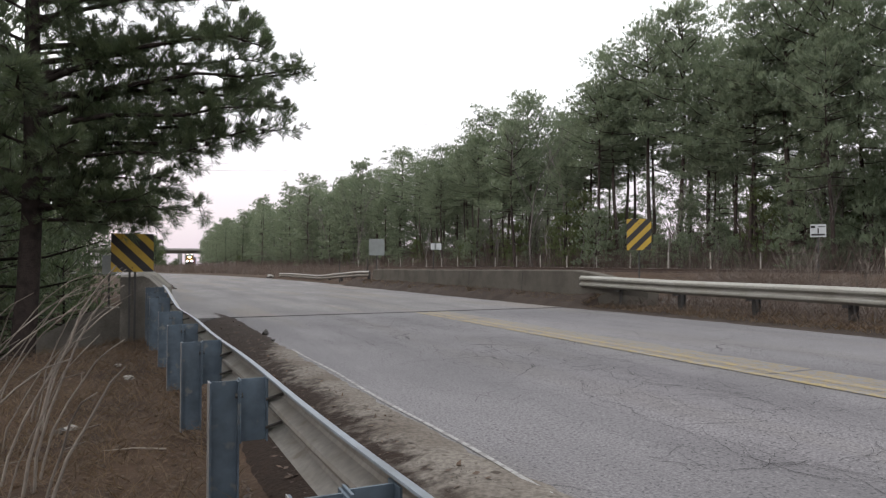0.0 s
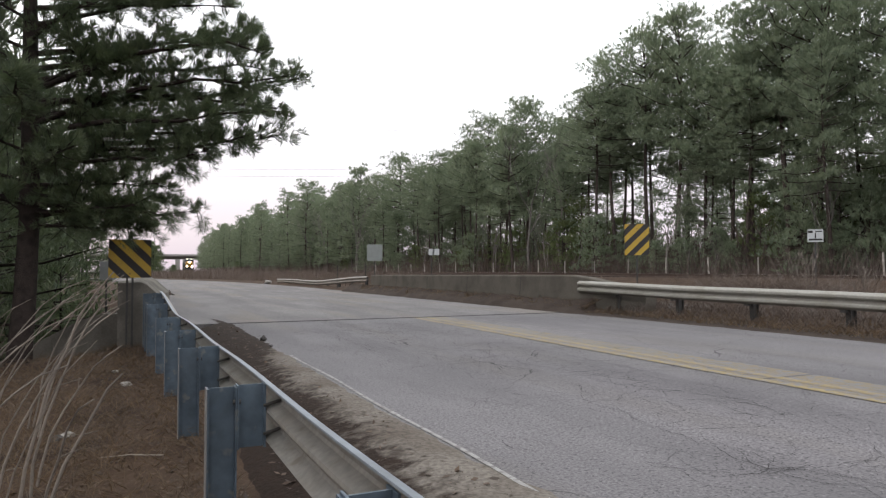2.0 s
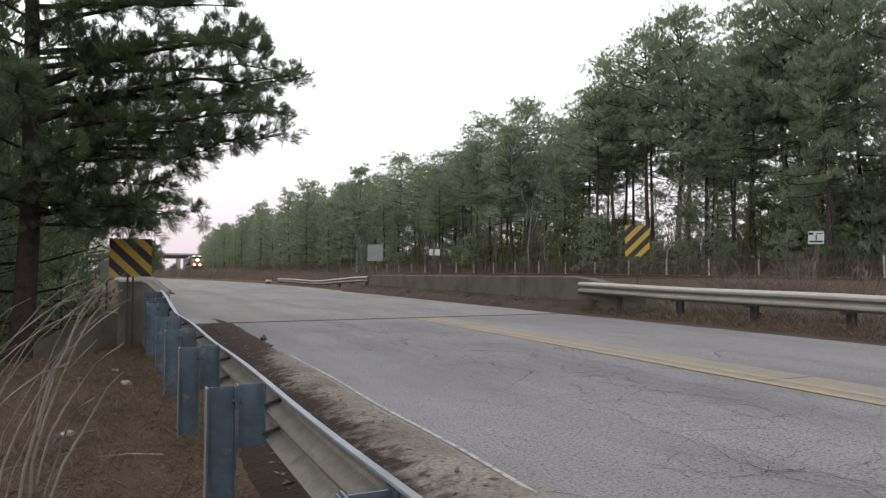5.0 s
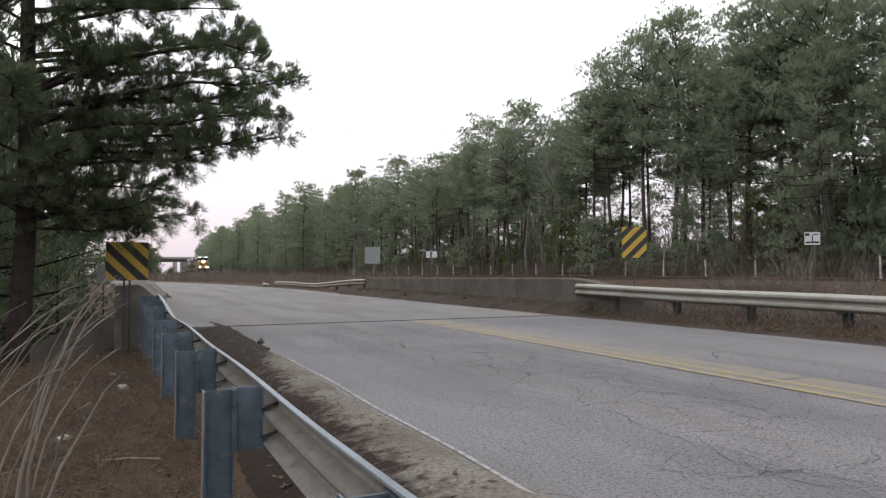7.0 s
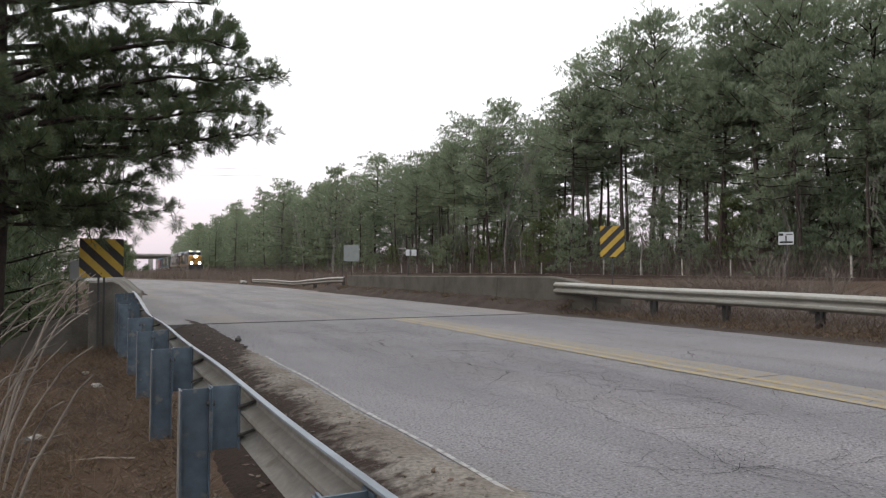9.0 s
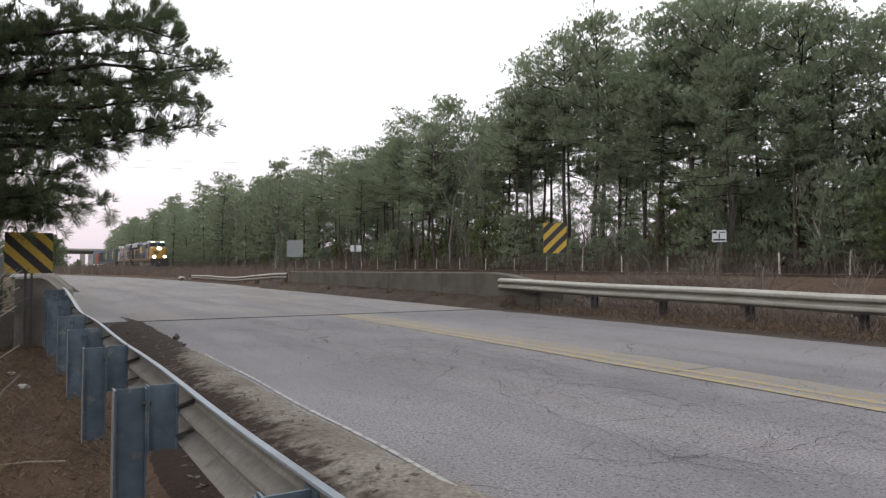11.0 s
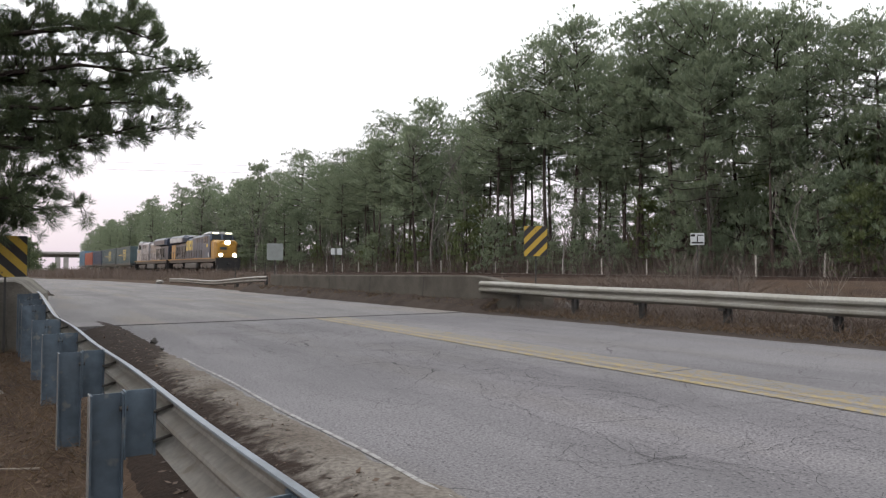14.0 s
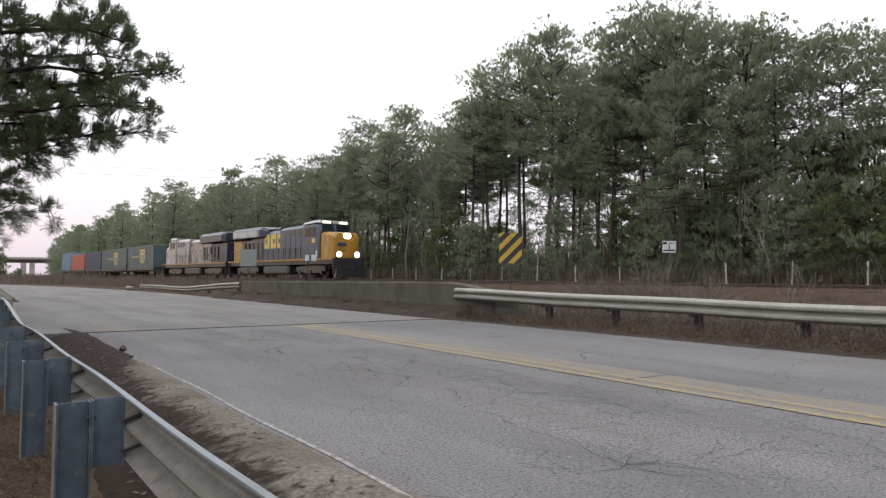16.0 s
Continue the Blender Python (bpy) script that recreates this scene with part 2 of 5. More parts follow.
# Wood behind the railway: needles lightened, haze and lifted inner shade in the colour.
M_NEEDLE = leaf_mat("pine_needles_far_lifted", (0.092, 0.128, 0.078), (0.178, 0.218, 0.144), (0.25, 0.29, 0.18))
# Darker copy of the needles, without that lift.
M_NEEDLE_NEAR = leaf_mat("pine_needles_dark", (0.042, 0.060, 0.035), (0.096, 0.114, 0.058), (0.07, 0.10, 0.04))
M_BRUSH = leaf_mat("dry_brush", (0.135, 0.104, 0.086), (0.070, 0.054, 0.046), (0.08, 0.056, 0.04))
M_GRASS = leaf_mat("dead_grass", (0.135, 0.086, 0.046), (0.050, 0.034, 0.023), (0.11, 0.075, 0.042))
M_SHRUB = leaf_mat("green_shrub", (0.08, 0.105, 0.04), (0.14, 0.16, 0.07), (0.08, 0.11, 0.03))
M_LITTER = leaf_mat("fallen_leaves", (0.115, 0.072, 0.045), (0.045, 0.032, 0.025), (0.06, 0.036, 0.02))
M_BLACK = mat("sign_black", (0.03, 0.025, 0.022), 0.6, bump=0.0)
M_SIGNYEL = mat("sign_yellow", (0.85, 0.55, 0.04), 0.5, col2=(0.72, 0.46, 0.05), bump=0.0)
M_SIGNBACK = mat("aluminium_sheet", (0.46, 0.49, 0.47), 0.5, 0.2, col2=(0.38, 0.41, 0.39), scale=5, bump=0.0)
M_SIGNWHITE = mat("sign_white", (1.0, 1.04, 1.04), 0.5, col2=(0.85, 0.88, 0.88), bump=0.0)
M_SIGNPOST = mat("sign_post_steel", (0.11, 0.105, 0.10), 0.6, 0.4, bump=0.1)
M_BALLAST = mat("track_ballast", (0.17, 0.13, 0.11), 0.95, col2=(0.09, 0.07, 0.06), scale=3, fine=16, bump=1.0)
M_RAIL = mat("rail_steel", (0.9, 0.84, 0.8), 0.4, 0.7, bump=0.0)
M_RUST = mat("rusty_rail_side", (0.12, 0.075, 0.055), 0.8, 0.2)
M_TIE = mat("creosote_tie", (0.09, 0.07, 0.06), 0.9, fine=20)
M_ROCK = mat("riprap_stone", (0.36, 0.37, 0.36), 0.9, col2=(0.24, 0.24, 0.24), scale=4, fine=30, vary=0.25)
M_WIRE = mat("fence_wire", (0.17, 0.16, 0.15), 0.6, 0.5, bump=0.0)
M_FENCEPOST = mat("fence_post_wood", (0.80, 0.74, 0.66), 0.8, col2=(0.42, 0.36, 0.31), scale=5, vary=0.25)
M_PAPER = mat("litter_white", (0.55, 0.52, 0.47), 0.8, col2=(0.3, 0.27, 0.22), scale=20)

# ---- plan: s runs along the road from the camera, q across it to the right ----
SX, SY, QX, QY = -math.sin(HEAD), math.cos(HEAD), math.cos(HEAD), math.sin(HEAD)
BEND_S, BEND_R, MID_Q = 40.0, 260.0, 6.0

# The railway passes beyond the road: k metres back along it, o metres to its far side.
TRACK_A, TRACK_ANGLE, TRACK_CURVE, TRACK_Z = Vector((2.25, 52.78, 0)), radians(30.26), 0.0003165, 1.0
TRACK_D = Vector((-math.sin(TRACK_ANGLE), math.cos(TRACK_ANGLE), 0))
TRACK_R = Vector((math.cos(TRACK_ANGLE), math.sin(TRACK_ANGLE), 0))


def track_bow(k):
    e = min(max(k, -60.0), 330.0)
    return TRACK_CURVE * e * e + 2 * TRACK_CURVE * e * (k - e)


def tk(k, o, z=0.0):
    """World place in railway coordinates."""
    return TRACK_A + TRACK_D * k + TRACK_R * (track_bow(k) + o) + Vector((0, 0, z))


def track_turn(k):
    """Heading of the line at k, degrees, of a thing whose local y points the way the train runs."""
    d = tk(k - 0.5, 0) - tk(k + 0.5, 0)
    return math.degrees(math.atan2(-d.x, d.y))


def to_track(x, y):
    p = Vector((x, y, 0)) - TRACK_A
    k = p.dot(TRACK_D)
    return k, p.dot(TRACK_R) - track_bow(k)


def sq(s, q, z=0.0):
    """World place of plan coordinates (straight frame)."""
    return Vector((s * SX + q * QX, s * SY + q * QY, z))


def to_road(x, y):
    return x * SX + y * SY, x * QX + y * QY


def bend(s, q, z=0.0):
    """World place along the road, which bends to the left past the bridge."""
    if s <= BEND_S:
        return sq(s, q, z)
    a = min((s - BEND_S) / BEND_R, 0.9)
    left = s - BEND_S - a * BEND_R
    r = BEND_R + q - MID_Q
    ps, pq = BEND_S + r * math.sin(a) + left * math.cos(a), MID_Q - BEND_R + r * math.cos(a) - left * math.sin(a)
    return sq(ps, pq, z)


def road_q(s, q):
    """How far across the road a place lies, following the bend."""
    if s <= BEND_S:
        return q
    return math.hypot(s - BEND_S, q - (MID_Q - BEND_R)) - BEND_R + MID_Q


def ease(a, b, x):
    t = min(1.0, max(0.0, (x - a) / (b - a)))
    return t * t * (3 - 2 * t)


def ground_z(s, q):
    r = road_q(s, q)
    p = sq(s, q)
    k, o = to_track(p.x, p.y)
    z = -0.08
    z -= 0.20 * ease(1.5, 0.5, r)
    z -= 1.8 * ease(-0.6, -9.0, r)
    z += 0.22 * ease(10.6, 11.2, r) - 0.2 * ease(11.9, 14.0, r)
    z += (0.80 * ease(-9.5, -3.2, o) - 0.10 * ease(3.2, 6.0, o) + 0.1 * ease(9, 16, o)) * ease(10.8, 13.5, r)
    gully = ease(15.2, 17.5, s) * ease(33.0, 30.0, s) * ease(-7.5, -9.5, o)
    z -= 2.4 * gully * ease(-14, -9, r)
    z -= 0.9 * ease(12.2, 15.5, s) * ease(44, 32, s) * ease(-0.2, -1.6, r)
    if abs(r) < 60 and abs(s) < 160:
        z += 0.05 * noise.noise(Vector((s * 0.9, q * 0.9, 0.0))) * (1 if r < 0.9 or r > 11 else 0.15)
        z += 0.02 * noise.noise(Vector((s * 4.0, q * 4.0, 3.0))) * (1 if r < 0.9 or r > 11 else 0.0)
    return z


def gz(x, y):
    return ground_z(*to_road(x, y))


def put(name, bm, material, parent=None, smooth=False, label="", category="", group="", kind="", at=None):
    me = bpy.data.meshes.new(name)
    bm.to_mesh(me)
    bm.free()
    for m in (material if isinstance(material, (list, tuple)) else (material,)):
        me.materials.append(m)
    if smooth:
        me.shade_smooth()
    ob = new(name, me)
    ob.parent = parent
    if at is not None:
        ob.matrix_basis = at
    return tagged(ob, label, category, group, kind)


def part(name, bm, material, parent, label="", smooth=False, at=None):
    return put(name, bm, material, parent, smooth, label, at=at)


def raw(name, verts, faces, material, parent=None, smooth=False, at=None, **tags):
    me = bpy.data.meshes.new(name)
    me.from_pydata([tuple(v) for v in verts], [], faces)
    me.materials.append(material)
    if smooth:
        me.shade_smooth()
    ob = new(name, me)
    ob.parent = parent
    if at is not None:
        ob.matrix_basis = at
    return tagged(ob, **tags)


def empty(name, m, **tags):
    ob = new(name)
    ob.empty_display_size = 0.2
    ob.matrix_basis = m
    return tagged(ob, **tags)


def box(bm, x0, x1, y0, y1, z0, z1, bev=0.0):
    r = bmesh.ops.create_cube(bm, size=1, matrix=Matrix.Translation(((x0 + x1) / 2, (y0 + y1) / 2, (z0 + z1) / 2)) @ Matrix.Diagonal((x1 - x0, y1 - y0, z1 - z0, 1)))
    if bev:
        es = {e for v in r["verts"] for e in v.link_edges}
        bmesh.ops.bevel(bm, geom=list(es), offset=bev, segments=1, affect="EDGES")
    return bm


def boxm(*a, bev=0.0):
    return box(bmesh.new(), *a, bev=bev)


def cyl(bm, p0, p1, r0, r1=None, n=10):
    p0, p1 = Vector(p0), Vector(p1)
    d = p1 - p0
    m = Matrix.Translation((p0 + p1) / 2) @ d.to_track_quat("Z", "Y").to_matrix().to_4x4()
    bmesh.ops.create_cone(bm, cap_ends=True, segments=n, radius1=r0, radius2=r0 if r1 is None else r1, depth=d.length, matrix=m)
    return bm


def prism(bm, outline, y0, y1):
    """An outline in x, z drawn out along y."""
    a = [bm.verts.new((x, y0, z)) for x, z in outline]
    b = [bm.verts.new((x, y1, z)) for x, z in outline]
    n = len(outline)
    for i in range(n):
        bm.faces.new((a[i], a[(i + 1) % n], b[(i + 1) % n], b[i]))
    bm.faces.new(a[::-1])
    bm.faces.new(b)
    bmesh.ops.recalc_face_normals(bm, faces=bm.faces)
    return bm


def sweep(profile, rings, closed=True):
    """Skins rings of profile points; rings: functions from a profile point to a place."""
    bm = bmesh.new()
    vs = [[bm.verts.new(f(*p)) for p in profile] for f in rings]
    n = len(profile)
    for a, b in zip(vs, vs[1:]):
        for i in range(n if closed else n - 1):
            bm.faces.new((a[i], a[(i + 1) % n], b[(i + 1) % n], b[i]))
    if closed:
        bm.faces.new(vs[0][::-1])
        bm.faces.new(vs[-1])
    bmesh.ops.recalc_face_normals(bm, faces=bm.faces)
    return bm


def rail_pose(s, q, z=0.0, turn=0.0):
    """A pose whose local y runs along the road and x across it."""
    p = sq(s, q, z)
    return pose(p.x, p.y, p.z, 0, 0, math.degrees(HEAD) + turn)

# ---- ground, road, bridge ----
def steps(lo, hi, fine_lo, fine_hi, d, grow=1.28):
    out = list(np.arange(fine_lo, fine_hi + 1e-6, d))
    x, k = fine_hi, d
    while x < hi:
        k *= grow
        x += k
        out.append(x)
    x, k = fine_lo, d
    while x > lo:
        k *= grow
        x -= k
        out.insert(0, x)
    return out


def build_ground():
    ss, qs = steps(-2500, 4000, -6, 70, 0.5), steps(-2500, 3000, -12, 40, 0.35)
    verts = [sq(s, q, ground_z(s, q)) for s in ss for q in qs]
    n = len(qs)
    faces = [(i * n + j, i * n + j + 1, (i + 1) * n + j + 1, (i + 1) * n + j) for i in range(len(ss) - 1) for j in range(n - 1)]
    raw("ground", verts, faces, M_SOIL, smooth=True, label="brown roadside soil under dead leaves and grass", category="ground", kind="structure")


def strip(name, s0, s1, q0, q1, z, material, ds=1.0, wob=0.0, thick=0.25, **tags):
    """A paved strip with thickness that follows the road."""
    k = max(2, int((s1 - s0) / ds) + 1)
    rings = []
    for i in range(k):
        s = s0 + (s1 - s0) * i / (k - 1)
        wa = wob * noise.noise(Vector((s * 0.7, q0, 1.0)))
        wb = wob * noise.noise(Vector((s * 0.7, q1, 7.0)))
        rings.append(lambda q, zz, s=s, wa=wa, wb=wb: bend(s, q + (wa if q == q0 else wb), zz))
    bm = sweep([(q0, z), (q1, z), (q1, z - thick), (q0, z - thick)], rings)
    return put(name, bm, material, **tags)


def build_road():
    strip("road", -14, 14.6, 1.62, 10.4, 0.0, M_ASPHALT, 0.45, 0.14, 0.3, label="worn cracked grey asphalt two-lane road", category="road", kind="structure")
    strip("bridge_deck", 14.66, 33.2, 0.9, 10.75, 0.006, M_DECK, 0.6, 0.0, 0.6, label="pale worn bridge deck pavement", category="bridge deck", kind="structure")
    strip("road_beyond", 33.25, 330, 1.5, 10.4, 0.0, M_DECK, 1.5, 0.12, 0.3, label="pale road bending away beyond the bridge", category="road", kind="structure")
    strip("expansion_joint", 14.61, 14.655, 1.66, 10.55, 0.010, M_CRACK, 0.05, 0.0, 0.02, label="dark tarred joint where the bridge deck begins", category="joint", kind="structure")


def line_strip(name, s0, s1, q_of, half, z, material, seed, gap=0.0, **tags):
    """A worn painted line in short uneven pieces."""
    rng = random.Random(seed)
    V, F = [], []
    s = s0
    while s < s1:
        ln = rng.uniform(0.12, 0.4)
        k = len(V)
        for ss in (s, s + ln):
            w = half * (1.0 + 0.35 * noise.noise(Vector((ss * 1.7, seed, 0))))
            V += [bend(ss, q_of(ss) - w, z), bend(ss, q_of(ss) + w, z)]
        F.append((k, k + 1, k + 3, k + 2))
        s += ln + (rng.uniform(0.01, 0.08) if rng.random() < gap * 0.5 else 0.0)
    return raw(name, V, F, material, **tags)


def build_markings():
    line_strip("old_paint", -14, 14.4, lambda s: 5.97 + 0.020 * s, 0.40, 0.004, M_OLDPAINT, 3, 0.1, label="tan film of older worn centre paint", category="road marking", kind="structure")
    for e in (-0.14, 0.14):
        line_strip("yellow_line", -14, 14.4, lambda s, e=e: 5.72 + 0.020 * s + e, 0.062, 0.0065, M_YELLOW, 5, 0.25,
                   label="faded yellow centre line", category="road marking", kind="structure", group="double centre line")
    line_strip("edge_line", 2.0, 8.6, lambda s: 1.80 + 0.012 * math.sin(s * 2.1), 0.017, 0.005, M_WHITE, 8, 0.12,
               label="worn white edge line", category="road marking", kind="structure")


def crack(V, F, s, q, ang, ln, w, rng, z=0.0045):
    """A jagged hairline of dark ribbon pieces on the pavement."""
    home = ang
    n = max(3, int(ln / 0.07))
    pts = []
    for i in range(n):
        pts.append((s, q))
        ang += 0.5 * (home - ang) + rng.uniform(-0.55, 0.55)
        s += math.cos(ang) * ln / n
        q += math.sin(ang) * ln / n
    for i, ((s0, q0), (s1, q1)) in enumerate(zip(pts, pts[1:])):
        d = math.hypot(s1 - s0, q1 - q0) or 1
        ns, nq = -(q1 - q0) / d, (s1 - s0) / d
        a, b = w * rng.uniform(0.35, 1.0), w * rng.uniform(0.2, 1.0)
        k = len(V)
        for ss, qq in ((s0 + ns * a, q0 + nq * a), (s0 - ns * a, q0 - nq * a), (s1 - ns * b, q1 - nq * b), (s1 + ns * b, q1 + nq * b)):
            V.append(sq(ss, min(max(qq, 1.8), 10.4), z))
        F.append((k, k + 1, k + 2, k + 3))
    return pts[-1]


def build_cracks():
    rng = random.Random(21)
    V, F = [], []
    for _ in range(420):
        s, q = rng.uniform(1.2, 13.8), rng.choice((rng.gauss(3.6, 0.6), rng.gauss(4.9, 0.5), rng.uniform(2.3, 9.6)))
        ang = (math.pi / 2 if rng.random() < 0.4 else 0) + rng.uniform(-0.6, 0.6)
        end = crack(V, F, s, q, ang, rng.uniform(0.25, 1.3), rng.uniform(0.0012, 0.0026) * (0.7 + s / 6), rng)
        if rng.random() < 0.6:
            crack(V, F, *end, ang + rng.choice((-1, 1)) * rng.uniform(0.6, 1.5), rng.uniform(0.15, 0.6), 0.0015, rng)
    for q in (3.4, 4.6, 5.2, 7.6):
        for i in range(9):
            crack(V, F, 2 + i * 1.3 + rng.uniform(-0.4, 0.4), q + rng.uniform(-0.35, 0.35), rng.uniform(-0.3, 0.3), rng.uniform(0.6, 1.4), 0.0028, rng)
    raw("road_cracks", V, F, M_CRACK, label="dark branching cracks in the asphalt", category="cracks", kind="stuff")


def shoulder_z(f):
    """Height of the grit between the rail and the pavement edge, f from 0 to 1."""
    f = min(1.0, max(0.0, f))
    return -0.20 + 0.205 * ease(-0.1, 0.75, f)


def build_shoulder():
    """Sand and grit washed against the pavement edge, then dark leaf soil towards the joint."""
    V, F = [], []
    s0, s1, qa, m = -4.0, 19.0, 0.64, 14
    n = int((s1 - s0) / 0.08)
    for i in range(n + 1):
        s = s0 + (s1 - s0) * i / n
        hi = 1.75 + 0.05 * noise.noise(Vector((s * 1.1, 2.0, 5))) + 0.05 * noise.noise(Vector((s * 5, 2.0, 8))) - 0.45 * ease(14.5, 18.5, s) + 0.13 * ease(4.0, 2.6, s)
        for j in range(m):
            q = qa + (hi - qa) * j / (m - 1)
            rough = 0.010 * noise.noise(Vector((s * 5, q * 6, 0))) + 0.007 * noise.noise(Vector((s * 14, q * 16, 4)))
            low = 0.10 * max(0.0, 1 - j / 3) ** 2
            V.append(sq(s, q, shoulder_z((q - 0.78) / 1.04) - low + rough * (1.0 if j < m - 2 else 0.2) + (0.004 if 0 < j < m - 1 else -0.004)))
    for i in range(n):
        for j in range(m - 1):
            k = i * m + j
            F.append((k, k + 1, k + m + 1, k + m))
    raw("roadside_verge", V, F, M_VERGE, smooth=True, label="pale sand along the pavement merging into dark leaf soil", category="roadside soil", kind="structure")
    # dirt banked against the far parapet and pavement edge
    V, F = [], []
    m = 7
    ss = list(np.arange(-8, 36, 0.25))
    for s in ss:
        lo = (10.05 if s > 14 else 10.2) + 0.18 * noise.noise(Vector((s * 0.7, 1, 0))) + 0.1 * noise.noise(Vector((s * 3, 1, 4)))
        hi = 10.85 if s > 14 else 12.2
        for j in range(m):
            f = j / (m - 1)
            h = (0.36 if s > 14 else 0.12) * f ** 0.8 + (0.09 * noise.noise(Vector((s * 1.6, f * 2, 2))) + 0.08 * noise.noise(Vector((s * 4, f * 5, 6)))) * min(1, f * 2)
            V.append(bend(s, lo + (hi - lo) * f, 0.003 + h + (0.02 if s > 14 else 0)) if j else bend(s, lo, 0.0))
    for i in range(len(ss) - 1):
        for j in range(m - 1):
            k = i * m + j
            F.append((k, k + 1, k + m + 1, k + m))
    raw("dirt_bank", V, F, M_SOILDARK, smooth=True, label="brown dirt banked along the far pavement edge", category="roadside soil", kind="structure")


build_ground()
build_road()
build_markings()
build_cracks()
build_shoulder()

# ---- parapets and guardrails ----
BEAM = [(0.0, 0.0), (0.02, 0.008), (0.075, 0.045), (0.083, 0.06), (0.083, 0.095), (0.075, 0.11), (0.012, 0.14), (0.006, 0.156),
        (0.012, 0.172), (0.075, 0.202), (0.083, 0.217), (0.083, 0.252), (0.075, 0.267), (0.02, 0.304), (0.0, 0.312)]
BEAM_PROFILE = BEAM + [(x - 0.007, z + (0.0 if 0 < i < len(BEAM) - 1 else 0.0)) for i, (x, z) in reversed(list(enumerate(BEAM)))]


def beam(name, line, side, parent, material):
    """A W-shaped rail along a line of (place, across direction); side +1 or -1 turns its waves."""
    rings = [lambda x, z, p=p, a=a: p + a * (side * x) + Vector((0, 0, z)) for p, a in line]
    return part(name, sweep(BEAM_PROFILE, rings), material, parent, smooth=False)


def w_section(bm, q0, q1, y, half, z0, z1, web=0.009):
    """A rolled steel H section standing upright: flanges at q0 and q1, web between."""
    box(bm, q0, q0 + 0.009, y - half, y + half, z0, z1)
    box(bm, q1 - 0.009, q1, y - half, y + half, z0, z1)
    box(bm, q0 + 0.009, q1 - 0.009, y - web / 2, y + web / 2, z0, z1)
    return bm


ACROSS = Vector((QX, QY, 0))


def near_q(s):
    return 0.70 - 0.022 * (s - 1.5) - 0.10 * ease(9.0, 14.0, s)


def near_lift(s):
    """The rail climbs to meet the bridge's end block."""
    return 0.27 * ease(10.4, 13.9, s)


def build_near_guardrail():
    rail = empty("guardrail", rail_pose(0, 0), label="galvanized W-beam guardrail on blue-grey steel posts", category="guardrail")
    inv = rail.matrix_basis.inverted()
    line = [(inv @ sq(s, near_q(s), 0.158 + near_lift(s) + 0.008 * math.sin(s * 1.7)), Vector((1, 0, 0))) for s in np.arange(-5.5, 13.9, 0.4)]
    beam("rail_beam", line, 1, rail, M_GALV)
    # Extra strip along the beam's top that carries the painted sky light.
    part("top_edge", sweep([(-0.012, 0.312), (-0.010, 0.320), (0.034, 0.307), (0.036, 0.299)], [lambda x, z, p=p: p + Vector((x, 0, z)) for p, a in line]), M_GALVTOP, rail, "bluish upper edge with sky light in its colour")
    for k, s in enumerate([-4.14, -2.14, -0.14, 1.86, 3.86, 5.86, 7.86, 9.86, 11.86, 12.5, 13.1]):
        q = near_q(s)
        lift = near_lift(s)
        lean = 0.012 * math.sin((k - 4) * 2.3) + lift
        post = part("post", w_section(bmesh.new(), q - 0.315, q - 0.158, s, 0.05, -0.7, 0.46 + lean), M_POST, rail, "blue-grey steel post")
        # Paler sheet over the outer face of the post's flange.
        part("flange_edge", box(bmesh.new(), q - 0.319, q - 0.315, s - 0.051, s + 0.051, -0.6, 0.462 + lean), M_POSTEDGE, post)
        part("spacer_block", w_section(bmesh.new(), q - 0.156, q - 0.003, s, 0.05, 0.12 + lift, 0.468 + lean), M_POST, rail, "blue-grey steel spacer block")
        part("bolt", cyl(bmesh.new(), (q - 0.158 - 0.02, s - 0.03, 0.38 + lift), (q - 0.158 + 0.02, s - 0.03, 0.38 + lift), 0.014, n=8), M_BOLT, rail)
        for z in (0.20, 0.355):
            part("splice_bolt", cyl(bmesh.new(), (q - 0.02, s - 0.075, z + lift), (q + 0.075, s - 0.075, z + lift + 0.025), 0.009, n=6), M_BOLT, rail)
    return rail


def far_q(s):
    return 10.75 + 0.03 * (14.9 - s)


